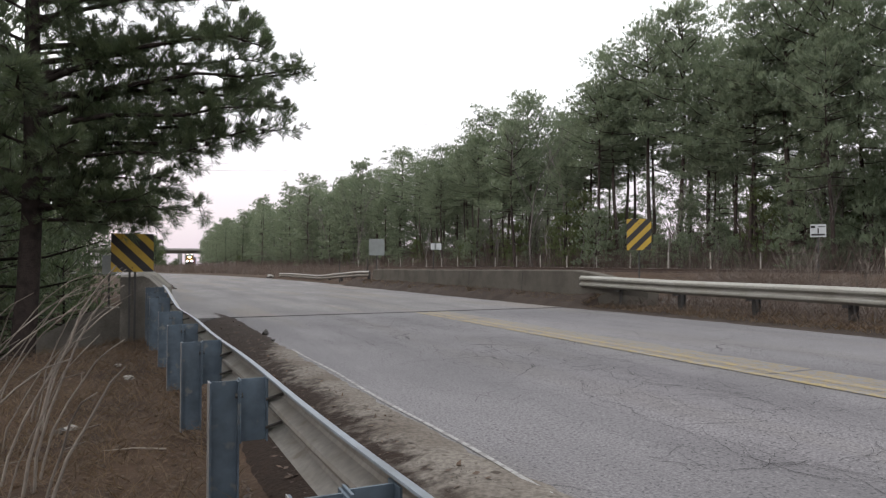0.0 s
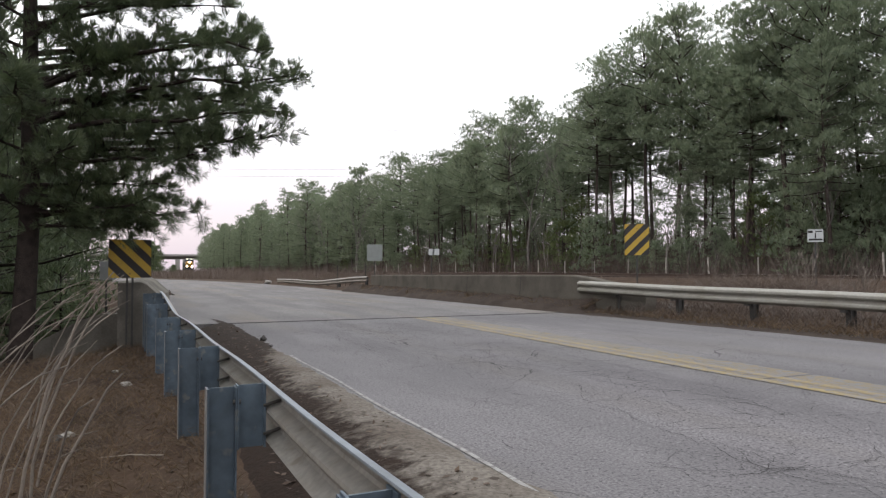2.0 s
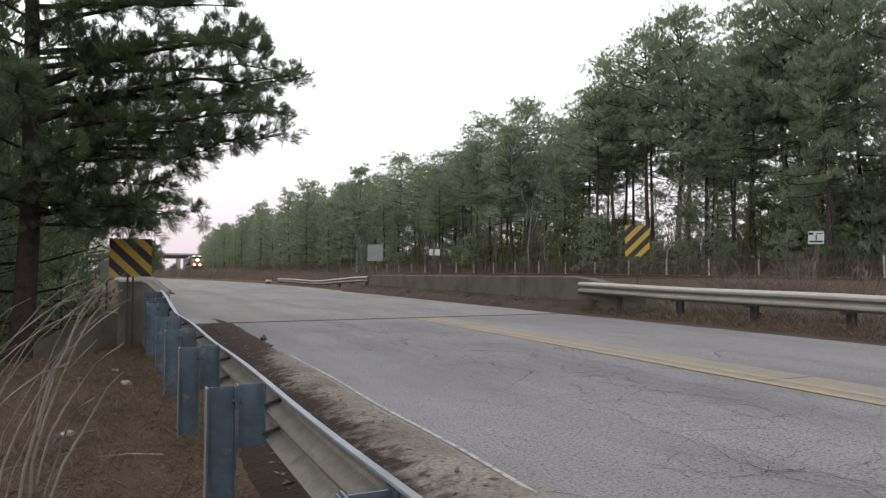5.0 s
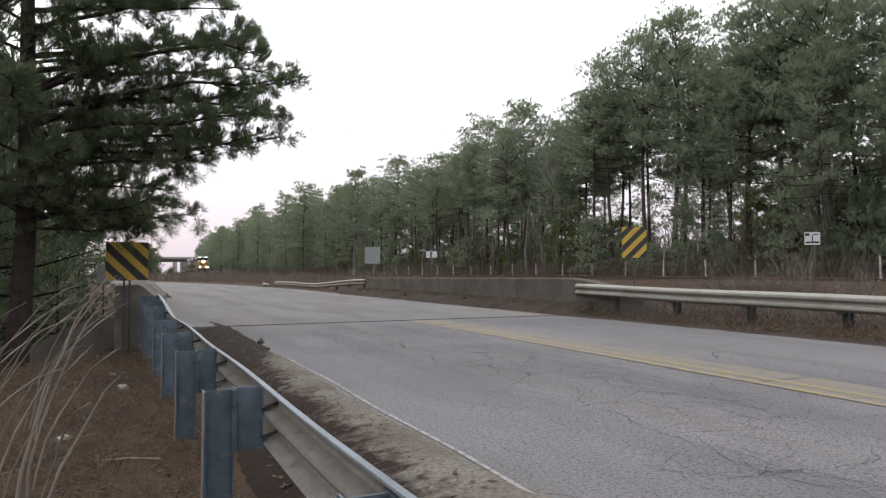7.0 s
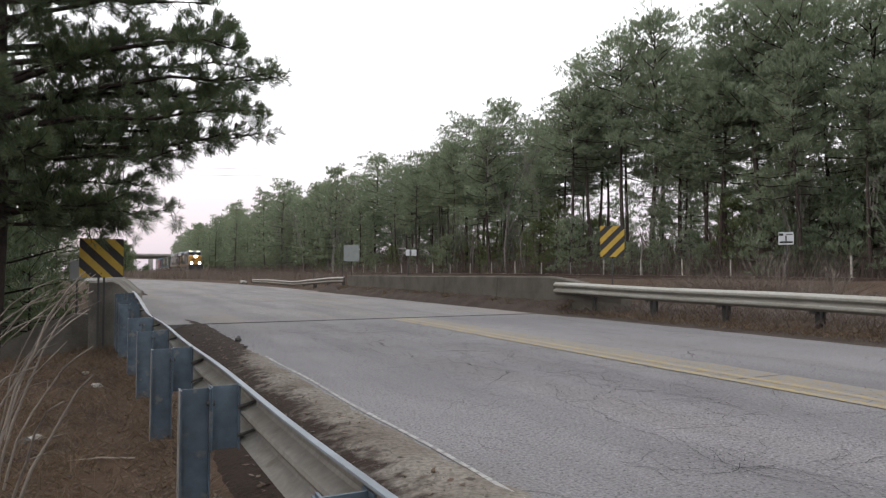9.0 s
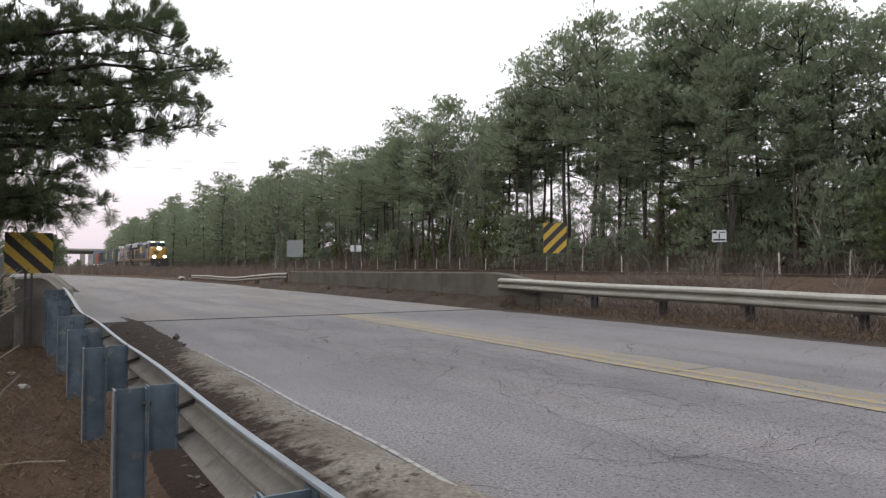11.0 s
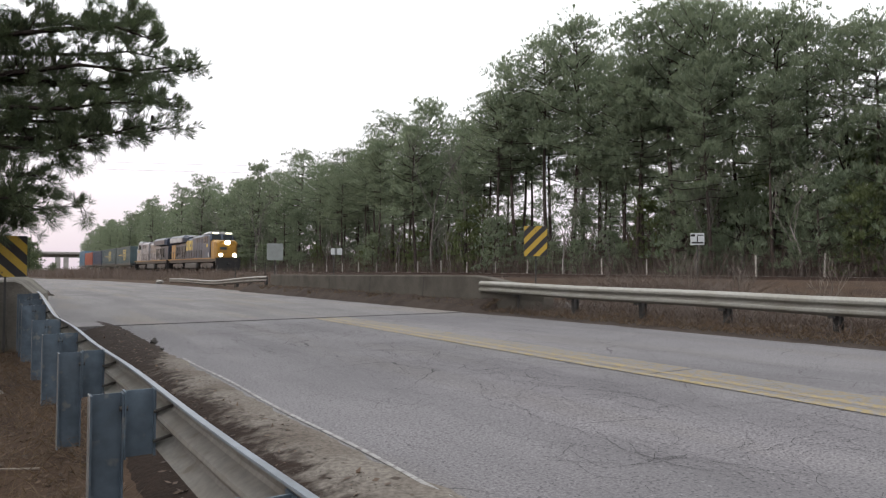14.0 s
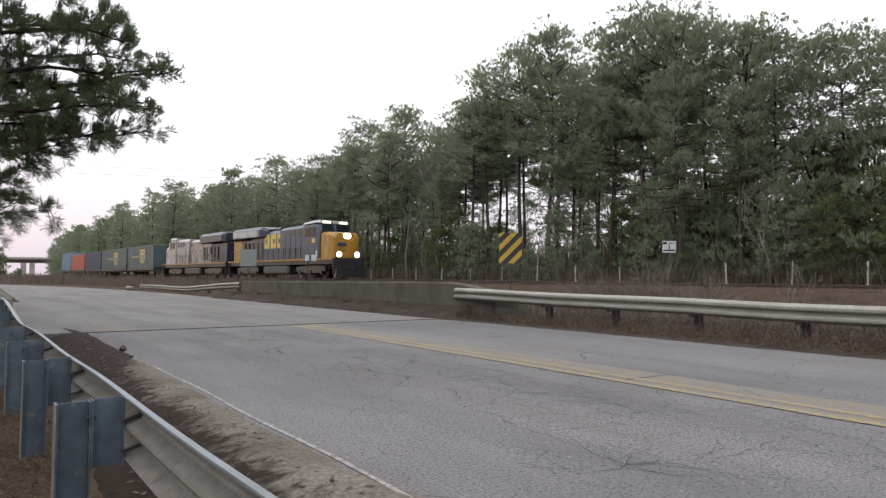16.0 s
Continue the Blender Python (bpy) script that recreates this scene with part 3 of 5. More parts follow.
def build_far_guardrail():
    rail = empty("guardrail", rail_pose(0, 0), label="dull galvanized W-beam guardrail on short steel posts", category="guardrail")
    inv = rail.matrix_basis.inverted()
    ss = [14.75, 14.65, 14.5] + list(np.arange(14.0, -14, -0.8))
    line = [(inv @ sq(s, far_q(s), 0.515 - 0.013 * min(14.9 - s, 9.0) + 0.008 * math.sin(s)), Vector((1, 0, 0))) for s in ss]
    beam("rail_beam", line, -1, rail, M_RAILOLD)
    for k in range(14):
        s = 13.4 - 1.95 * k
        drop = 0.013 * min(14.9 - s, 9.0)
        q = far_q(s)
        part("post", w_section(bmesh.new(), q + 0.16, q + 0.31, s, 0.05, -0.5, 0.80 - drop), M_SIGNPOST, rail)
        part("spacer_block", w_section(bmesh.new(), q + 0.004, q + 0.158, s, 0.05, 0.47 - drop, 0.81 - drop), M_SIGNPOST, rail)
    far = empty("guardrail", rail_pose(33, 10.7), label="sagging galvanized guardrail beyond the bridge parapet", category="guardrail")
    inv = far.matrix_basis.inverted()
    line = []
    for s in np.arange(33.4, 58.1, 0.8):
        p = bend(s, 10.85 + 0.4 * ease(34, 50, s), 0.52 - 0.36 * ease(33, 46, s) + 0.02 * math.sin(s * 0.5) * ease(36, 42, s))
        line.append((inv @ p, Vector((1, 0, 0))))
    beam("rail_beam", line, -1, far, M_GALV)
    for k in range(8):
        p = inv @ bend(34.4 + 2.9 * k, 11.0 + 0.05 * k, 0)
        part("post", w_section(bmesh.new(), p.x + 0.05, p.x + 0.2, p.y, 0.05, -0.6, 0.78 - 0.34 * ease(0, 4, k)), M_SIGNPOST, far)


def build_parapets():
    # far side
    prof = [(10.50, -0.6), (10.50, 0.10), (10.51, 0.25), (10.54, 0.5), (10.57, 0.97), (10.60, 1.0), (10.86, 1.0), (10.90, -0.6)]

    def lay(s, q, z):
        """Follows the parapet, which runs a little nearer the road at its far end."""
        flare = 0.45 * ease(15.2, 12.6, s)
        top = (0.985 - 0.0045 * (s - 14.6)) if s > 15.2 else 0.983 - 0.33 * ease(15.2, 12.6, s)
        return bend(s, q + 0.16 + flare + 0.012 * (s - 15), z if z < 0.3 else z * top)
    rings = [lambda q, z, s=s: lay(s, q, z) for s in [12.6, 13.0, 13.5, 14.0, 14.5, 15.2] + list(np.arange(16.0, 33.6, 0.9))]
    wall = put("parapet", sweep(prof, rings), [M_CONC], label="weathered grey-brown concrete bridge parapet, stained", category="bridge parapet", kind="structure")
    for s in (17.8, 21.6, 25.4, 29.2):
        part("joint", sweep([(10.50, 0.05), (10.50, 0.12), (10.51, 0.26), (10.54, 0.5), (10.568, 0.94), (10.7, 0.94), (10.7, 0.05)],
                            [lambda q, z, s=s, e=e: lay(s + e, q - 0.004, z) for e in (-0.010, 0.010)]), M_CRACK, wall)
    # near side: end block with a sloping shoulder
    prof = [(-0.38, -1.6), (-0.38, 0.92), (0.0, 0.935), (0.10, 0.89), (0.36, 0.64), (0.40, 0.1), (0.42, -1.6)]
    rings = []
    for s in [13.35, 13.6, 14.2, 15.0] + list(np.arange(16, 29.3, 1.0)):
        k = ease(13.6, 17.0, s)
        rings.append(lambda q, z, s=s, k=k: bend(s, q + 0.25 * k, z if z < 0.2 else z - (0.03 if s < 13.5 else 0)))
    put("parapet", sweep(prof, rings), [M_CONC_PALE], label="pale concrete end block and parapet beside the shoulder", category="bridge parapet", kind="structure")
    # wing wall that falls away from the near abutment
    bm = bmesh.new()
    prism(bm, [(-0.42, -3.0), (-0.42, 0.27), (-0.70, 0.29), (-1.1, 0.16), (-3.4, -1.1), (-3.4, -3.0)], 0.0, 0.35)
    put("wing_wall", bm, M_CONC_PALE, label="stained concrete wing wall sloping down the bank", category="wing wall", kind="structure", at=rail_pose(14.3, 0.0, 0.0, -14))


build_parapets()
build_near_guardrail()
build_far_guardrail()

# ---- vegetation ----
def tube(V, F, pts, radii, n=6):
    """Adds a bent tapered tube through the points."""
    base = len(V)
    for k, (p, r) in enumerate(zip(pts, radii)):
        d = (pts[min(k + 1, len(pts) - 1)] - pts[max(k - 1, 0)]).normalized()
        a = d.orthogonal().normalized()
        b = d.cross(a)
        for i in range(n):
            t = 2 * math.pi * i / n
            V.append(p + (a * math.cos(t) + b * math.sin(t)) * r)
    for k in range(len(pts) - 1):
        for i in range(n):
            j = (i + 1) % n
            F.append((base + k * n + i, base + k * n + j, base + (k + 1) * n + j, base + (k + 1) * n + i))


def rand_dir(rng):
    z = rng.uniform(-1, 1)
    a = rng.uniform(0, 2 * math.pi)
    r = math.sqrt(1 - z * z)
    return Vector((r * math.cos(a), r * math.sin(a), z))


def tuft(V, F, c, d, rng, count, length, width, spread):
    """A fan of needles round direction d; one connected island."""
    base = len(V)
    V.append(c)
    for _ in range(count):
        w = (d + rand_dir(rng) * spread).normalized()
        side = w.cross(rand_dir(rng)).normalized() * width * 0.5
        tip = c + w * length * rng.uniform(0.65, 1.1)
        k = len(V)
        V += [c.lerp(tip, 0.55) + side * 2, tip]
        F.append((base, k, k + 1))


def pine_mesh(seed, h, bare, reach, limbs, tufts, blades, blade_len, blade_w, lean=0.02, top=0.72):
    """Trunk and crown lists of a pine: bare lower trunk, limbs in a domed crown, each limb set with dense upturned pads of needles."""
    rng = random.Random(seed)
    TV, TF, CV, CF = [], [], [], []
    ax, ay = rng.uniform(-lean, lean), rng.uniform(-lean, lean)
    ph = rng.uniform(0, 6)

    def core(z):
        return Vector((ax * z + 0.12 * math.sin(z * 0.35 + ph), ay * z + 0.12 * math.cos(z * 0.3 + ph), z))
    zs = [-0.5 + (h + 0.2) * k / 9 for k in range(10)]
    r0 = 0.0085 * h + 0.03
    tube(TV, TF, [core(z) for z in zs], [r0 * (1 - 0.88 * max(z, 0) / h) for z in zs], 7)

    def pad(c, r):
        """One clump: needle tufts over the upper side of a flattened lump."""
        for _ in range(tufts):
            d = rand_dir(rng)
            d.z = abs(d.z) * 1.0 - 0.2
            tuft(CV, CF, c + Vector((d.x * r, d.y * r, d.z * r * 0.85)) * rng.uniform(0.45, 1.0), (d * 0.7 + Vector((0, 0, 0.75))), rng, blades, blade_len * rng.uniform(0.75, 1.2), blade_w, 0.55)
    for i in range(limbs):
        f = (i + rng.uniform(0, 1)) / limbs
        z = h * (bare + (0.965 - bare) * f)
        a = i * 2.4 + rng.uniform(-0.6, 0.6)
        dome = math.sqrt(max(0.04, 1 - ((f - 0.42) / (0.62 if f > 0.42 else 0.75)) ** 2))
        ln = reach * dome * rng.uniform(0.62, 1.12)
        if f < 0.45 and rng.random() < 0.3:
            ln *= 0.45
        rise = 0.0 + 1.15 * f ** 1.5
        out = Vector((math.cos(a), math.sin(a), 0))
        p0 = core(z)
        tip = p0 + out * ln * (1 - 0.25 * f) + Vector((0, 0, ln * (top * rise + rng.uniform(-0.08, 0.1))))
        pts = [p0, p0.lerp(tip, 0.5) - Vector((0, 0, ln * 0.06)), tip]
        rr = 0.012 + 0.015 * ln
        tube(TV, TF, pts, [rr, rr * 0.6, rr * 0.2], 3)
        clumps = max(2, int(round(1.2 + 3.0 * ln / reach)))
        for c_i in range(clumps):
            g = 1.0 - 0.68 * (c_i + rng.uniform(0, 0.6)) / clumps
            c = pts[0].lerp(pts[1], g * 2) if g < 0.5 else pts[1].lerp(pts[2], g * 2 - 1)
            side = Vector((-out.y, out.x, 0)) * rng.uniform(-0.34, 0.34) * ln * g
            pad(c + side + Vector((0, 0, rng.uniform(-0.1, 0.2))), (0.32 + 0.10 * reach) * rng.uniform(0.75, 1.25))
    # leading shoots
    for _ in range(7):
        d = rand_dir(rng)
        pad(core(h * 0.95) + Vector((d.x * reach * 0.28, d.y * reach * 0.28, abs(d.z) * h * 0.035)), 0.24 + 0.05 * reach)
    return TV, TF, CV, CF


def pine(name, m, lists, needle, label, group):
    ob = empty(name, m, label=label, category="pine tree", group=group)
    TV, TF, CV, CF = lists
    # The bark copy follows the needles: lightened for the far wood, dark otherwise.
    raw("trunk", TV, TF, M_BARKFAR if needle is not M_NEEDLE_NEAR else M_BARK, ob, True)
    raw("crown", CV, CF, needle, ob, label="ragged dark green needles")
    return ob


def bare_mesh(seed, h, twigs=True):
    rng = random.Random(seed)
    V, F = [], []

    def grow(p, d, ln, r, depth):
        q = p + d * ln * 0.5 + rand_dir(rng) * ln * 0.06
        e = p + d * ln + rand_dir(rng) * ln * 0.1
        tube(V, F, [p, q, e], [r, r * 0.8, r * 0.55], 3 if depth > 0 else 6)
        if depth >= 4:
            return
        for k in range(3 if depth < 3 else 2):
            nd = (d + rand_dir(rng) * 0.55 + Vector((0, 0, 0.18))).normalized()
            st = p.lerp(e, rng.uniform(0.55, 1.0)) if k else e
            grow(st, nd, ln * rng.uniform(0.55, 0.75), max(0.006, r * 0.5), depth + 1)
    grow(Vector((0, 0, -0.3)), Vector((rng.uniform(-0.06, 0.06), rng.uniform(-0.06, 0.06), 1)), h * 0.45, 0.006 * h + 0.02, 0)
    return V, F


PINES = []


LEADERS = [(1.4, 14.0, 16.3), (-1.9, 14.0, 19.1), (-5.8, 14.0, 20.4), (-8.7, 14.0, 20.8), (-11.4, 14.0, 15.6), (-15.3, 14.0, 18.8), (-17.8, 14.0, 19.9), (-20.1, 14.0, 18.7), (-22.5, 14.0, 17.6), (-24.8, 14.0, 16.6), (-27.1, 14.0, 15.8), (-29.1, 14.0, 14.8), (-30.9, 13.6, 14.4), (-33.6, 13.6, 13.6), (-36.4, 13.2, 13.2), (5.8, 14.0, 12.3), (10.3, 14.0, 17.6), (14.3, 14.0, 14.6), (17.9, 14.0, 17.6), (21.5, 14.0, 15.5), (29.4, 13.9, 15.7), (34.0, 13.4, 14.5), (39.4, 12.9, 16.6), (46.2, 12.3, 14.8), (51.5, 11.8, 16.3), (64.2, 11.0, 12.6), (76.0, 10.4, 17.1), (86.7, 10.0, 16.4), (110.8, 9.2, 16.3), (135.7, 8.7, 14.8), (169.1, 8.2, 15.0), (-13.7, 14.0, 14.2), (-3.6, 16.6, 18.6), (-0.6, 16.4, 16.8), (-7.2, 17.2, 19.4), (3.6, 15.0, 14.2)]


def skyline(k):
    """Height of the wood along the railway."""
    keys = [(-60, 13.5), (-31, 14.5), (-25, 17), (-18, 20), (-15, 19), (-12.8, 15.5), (-10, 18), (-6, 19.5), (0, 18.5), (6, 17.5), (10, 18.0), (18, 17.5), (27, 16), (45, 16.5), (60, 17), (90, 18.5), (130, 18), (200, 17), (300, 15)]
    for (a, ha), (b, hb) in zip(keys, keys[1:]):
        if k <= b:
            return ha + (hb - ha) * max(0, (k - a)) / (b - a)
    return keys[-1][1]


def scatter(kinds, spots, rng, size_of):
    """Sets copies of the kinds at the spots; the first of each kind is used itself."""
    used = set()
    for x, y, extra in spots:
        i = rng.randrange(len(kinds))
        h0, ob = kinds[i]
        f = size_of(x, y, extra) / h0
        m = pose(x, y, gz(x, y) - 0.05, 0, 0, rng.uniform(0, 360))
        if i in used:
            ob = copy_thing(ob, m)
        else:
            used.add(i)
            ob.matrix_basis = m
        w = f * rng.uniform(0.95, 1.25)
        ob.scale = (w, w, f)


def build_pine_wood():
    """The wood behind the railway: rows of tall pines, parallel with the track."""
    rng = random.Random(11)
    specs = [(20, 0.46, 4.2), (18, 0.42, 3.8), (19, 0.52, 3.7), (17, 0.44, 3.5), (21, 0.54, 4.3), (16, 0.36, 3.6), (18, 0.56, 3.5)]
    wood = "pine wood behind the railway"
    lab = "tall dark green pine with bare lower trunk"
    fine, light = [], []
    for i, (h, bare, reach) in enumerate(specs):
        fine.append((h, pine("pine_tree", pose(0, 0, -80), pine_mesh(100 + i, h, bare, reach, 54, 17, 6, 0.42, 0.040), M_NEEDLE, lab, wood)))
    for i, (h, bare, reach) in enumerate(specs[:5]):
        light.append((h, pine("pine_tree", pose(0, 0, -80), pine_mesh(150 + i, h, bare * 0.26, reach * 1.05, 44, 11, 4, 0.62, 0.10), M_NEEDLE, lab, wood)))
    # the leaders that make the skyline: place along the line, distance behind it, height
    near, back = [], []
    for k, o, h in LEADERS:
        p = tk(k, o)
        (near if k < 50 else back).append((p.x, p.y, h))
    for row, (o, gap) in enumerate(((12.6, 4.6), (16.5, 4.2), (20.5, 4.4), (26, 5.0), (33, 6.0), (43, 4.0))):
        k = -46.0 + row
        while k < (310 if row < 3 else 60):
            off = o - 6.0 * ease(40, 240, k)
            p = tk(k + rng.uniform(-1.3, 1.3), off + rng.uniform(-1.5, 1.7))
            if (row == 2 and k < 26 and rng.random() < (0.9 if k > -15 else 0.45)) or (2 < row < 5 and k < 26 and rng.random() < 0.45) or (row == 1 and k < 6 and rng.random() < (0.55 if k > -15 else 0.2)) or (row == 0 and -15 < k < 3 and rng.random() < 0.35):
                k += gap
                continue
            ray = math.degrees(math.atan2(p.x, p.y))
            thin = row > 0 and 29 < ray < 37 and rng.random() < 0.65
            h = (0.45 if thin else 1.0) * skyline(k) * (rng.uniform(0.74, 0.97) if rng.random() < 0.75 else rng.uniform(0.5, 0.75)) * (0.90, 0.97, 1.04, 1.1, 1.15, 0.5)[row]
            if 2 < row < 5 and k < 26:
                h *= 0.62
            (near if k < 40 and row < 2 else back).append((p.x, p.y, h))
            k += gap * rng.uniform(0.65, 1.4) * (1 + max(0, k - 40) / 110)
    scatter(fine, near, rng, lambda x, y, e: e)
    scatter(light, back, rng, lambda x, y, e: e)
    # young pines and evergreen bushes along the wood's edge
    young = []
    for i in range(3):
        young.append((5.0, pine("young_pine", pose(0, 0, -80), pine_mesh(200 + i, 5.0, 0.04, 1.7, 26, 10, 5, 0.32, 0.040), M_SHRUB if i == 1 else M_NEEDLE,
                                "bushy young pine at the edge of the wood", "young pines")))
    spots = []
    k = -44.0
    while k < 150:
        if rng.random() < 0.72:
            p = tk(k, 11.2 + rng.uniform(-0.8, 2.8) - 5.0 * ease(40, 240, k))
            spots.append((p.x, p.y, rng.uniform(2.2, 6.5) if k < 8 else rng.uniform(1.6, 4.5)))
        k += rng.uniform(0.9, 2.6) * (1 + max(0, k - 20) / 60)
    for _ in range(46):
        k = -44 + 60 * rng.random()
        p = tk(k, rng.uniform(14, 30))
        spots.append((p.x, p.y, rng.uniform(3.0, 6.0)))
    for i in range(22):
        p = tk(-40 + 0.95 * i + rng.uniform(-0.5, 0.5), rng.uniform(12.4, 19))
        spots.append((p.x, p.y, rng.uniform(5.0, 8.5)))
    scatter(young, spots, rng, lambda x, y, e: e)


def build_bare_trees():
    rng = random.Random(31)
    kinds = []
    for i in range(4):
        V, F = bare_mesh(300 + i, 10.0)
        ob = empty("bare_tree", pose(0, 0, -80), label="leafless grey deciduous tree with fine twigs", category="tree", group="leafless trees")
        raw("trunk", V, F, M_BARKPALE, ob, True)
        kinds.append((10.0, ob))
    spots = []
    for k, h in ((48, 15.5), (50, 15), (53, 14), (58, 12), (63, 13), (67, 12), (74, 12), (2.5, 15), (6, 15), (14, 9), (-22, 8)):
        p = tk(k, 10.8 + rng.uniform(-0.4, 1.6) - 4 * ease(40, 200, k))
        spots.append((p.x, p.y, h))
    for _ in range(64):
        k = rng.uniform(-42, 110)
        p = tk(k, 10.2 + rng.uniform(-0.7, 5.0) - 4 * ease(40, 200, k))
        spots.append((p.x, p.y, rng.uniform(3.0, 8.5)))
    scatter(kinds, spots, rng, lambda x, y, e: e)


def blades(name, rng, count, place, height, width, lean, material, **tags):
    """Countless dry stems: narrow bent triangles."""
    V, F = [], []
    for _ in range(count):
        p = place(rng)
        if p is None:
            continue
        h = height(rng)
        d = rand_dir(rng)
        d = Vector((d.x * lean, d.y * lean, 1.0)).normalized()
        side = d.cross(rand_dir(rng)).normalized() * width * rng.uniform(0.6, 1.3)
        mid = p + d * h * 0.55
        tip = p + d * h + Vector((d.x, d.y, -0.15)) * h * 0.35
        k = len(V)
        V += [p - side, p + side, mid - side * 0.7, mid + side * 0.7, tip]
        F += [(k, k + 1, k + 3, k + 2), (k + 2, k + 3, k + 4)]
    return raw(name, V, F, material, kind="stuff", **tags)


def on_ground(p, sink=0.03):
    return Vector((p.x, p.y, gz(p.x, p.y) - sink))


def build_brush():
    rng = random.Random(41)

    def far_edge(r):
        k = -48 + 210 * r.random() ** 1.5
        return on_ground(tk(k, 9.3 + r.random() ** 1.5 * 5.0 - 4 * ease(40, 200, k)))
    blades("undergrowth", rng, 15000, far_edge, lambda r: r.uniform(0.5, 2.6), 0.022, 0.45, M_BRUSH, label="tangled brown undergrowth along the wood", category="undergrowth")

    def wood_floor(r):
        k = -48 + 240 * r.random() ** 1.4
        return on_ground(tk(k, 13 + r.random() * 22))
    blades("thicket", rng, 24000, wood_floor, lambda r: r.uniform(1.2, 5.0), 0.06, 0.3, M_BRUSH, label="dim leafless thicket among the trunks", category="undergrowth")

    def bank(r):
        k = -45 + 250 * r.random() ** 1.3
        p = tk(k, -3.0 - r.random() * 6.5)
        s, q = to_road(p.x, p.y)
        return on_ground(p, 0.03 if k > 2 else 0.5) if road_q(s, q) > 11.4 and (k > 2 or r.random() < 0.5) else None
    blades("bank_grass", rng, 26000, bank, lambda r: r.uniform(0.2, 1.0), 0.014, 0.45, M_BRUSH, label="dead brown weeds on the railway bank", category="dead grass")

    def verge(r):
        s = -4 + 22 * r.random()
        q = far_q(s) + r.uniform(-0.25, 3.5)
        p = on_ground(sq(s, q), 0.0)
        p.z += 0.06
        return p
    blades("verge_weeds", rng, 15000, verge, lambda r: r.uniform(0.06, 0.34), 0.008, 0.8, M_BRUSH, label="dead weeds under the far guardrail", category="dead grass")

    def far_dirt(r):
        s = -3 + 37 * r.random()
        f = r.random()
        q = 10.35 + f * (0.5 if s > 14 else 1.5)
        return sq(s, q, 0.02 + (0.5 * (q - 10.2) if s > 14 else 0.09 * (q - 10.2)))
    blades("dirt_tussocks", rng, 16000, far_dirt, lambda r: r.uniform(0.04, 0.17), 0.007, 1.6, M_GRASS, label="matted dead leaves and tussocks along the far pavement edge", category="dead grass")

    def clump(r):
        a, b = r.gauss(0, 1.5), r.gauss(0, 1.0)
        return on_ground(sq(14.2 + a, 16.5 + b))
    blades("brush_pile", rng, 6500, clump, lambda r: r.uniform(0.5, 1.7), 0.008, 1.1, M_BRUSH, label="tangled heap of bare brushwood beside the track", category="brush")

    def clump2(r):
        return on_ground(sq(9 + r.gauss(0, 2.5), 15.2 + r.gauss(0, 1.0)))
    blades("bramble", rng, 4500, clump2, lambda r: r.uniform(0.3, 1.1), 0.008, 1.0, M_BRUSH, label="low bare bramble between road and railway", category="brush")
    for s, q, h in ((13.2, 17.2, 1.9), (12.2, 16.4, 2.0), (15.2, 16.6, 1.7), (10.4, 15.6, 1.7), (8.2, 16.2, 1.6), (11.2, 17.5, 1.6)):
        V, F = bare_mesh(400 + int(s * 10), h)
        ob = empty("sapling", pose(*on_ground(sq(s, q))), label="pale leafless sapling standing in the brush", category="sapling", group="saplings")
        raw("stem", V, F, M_CANE, ob, True)


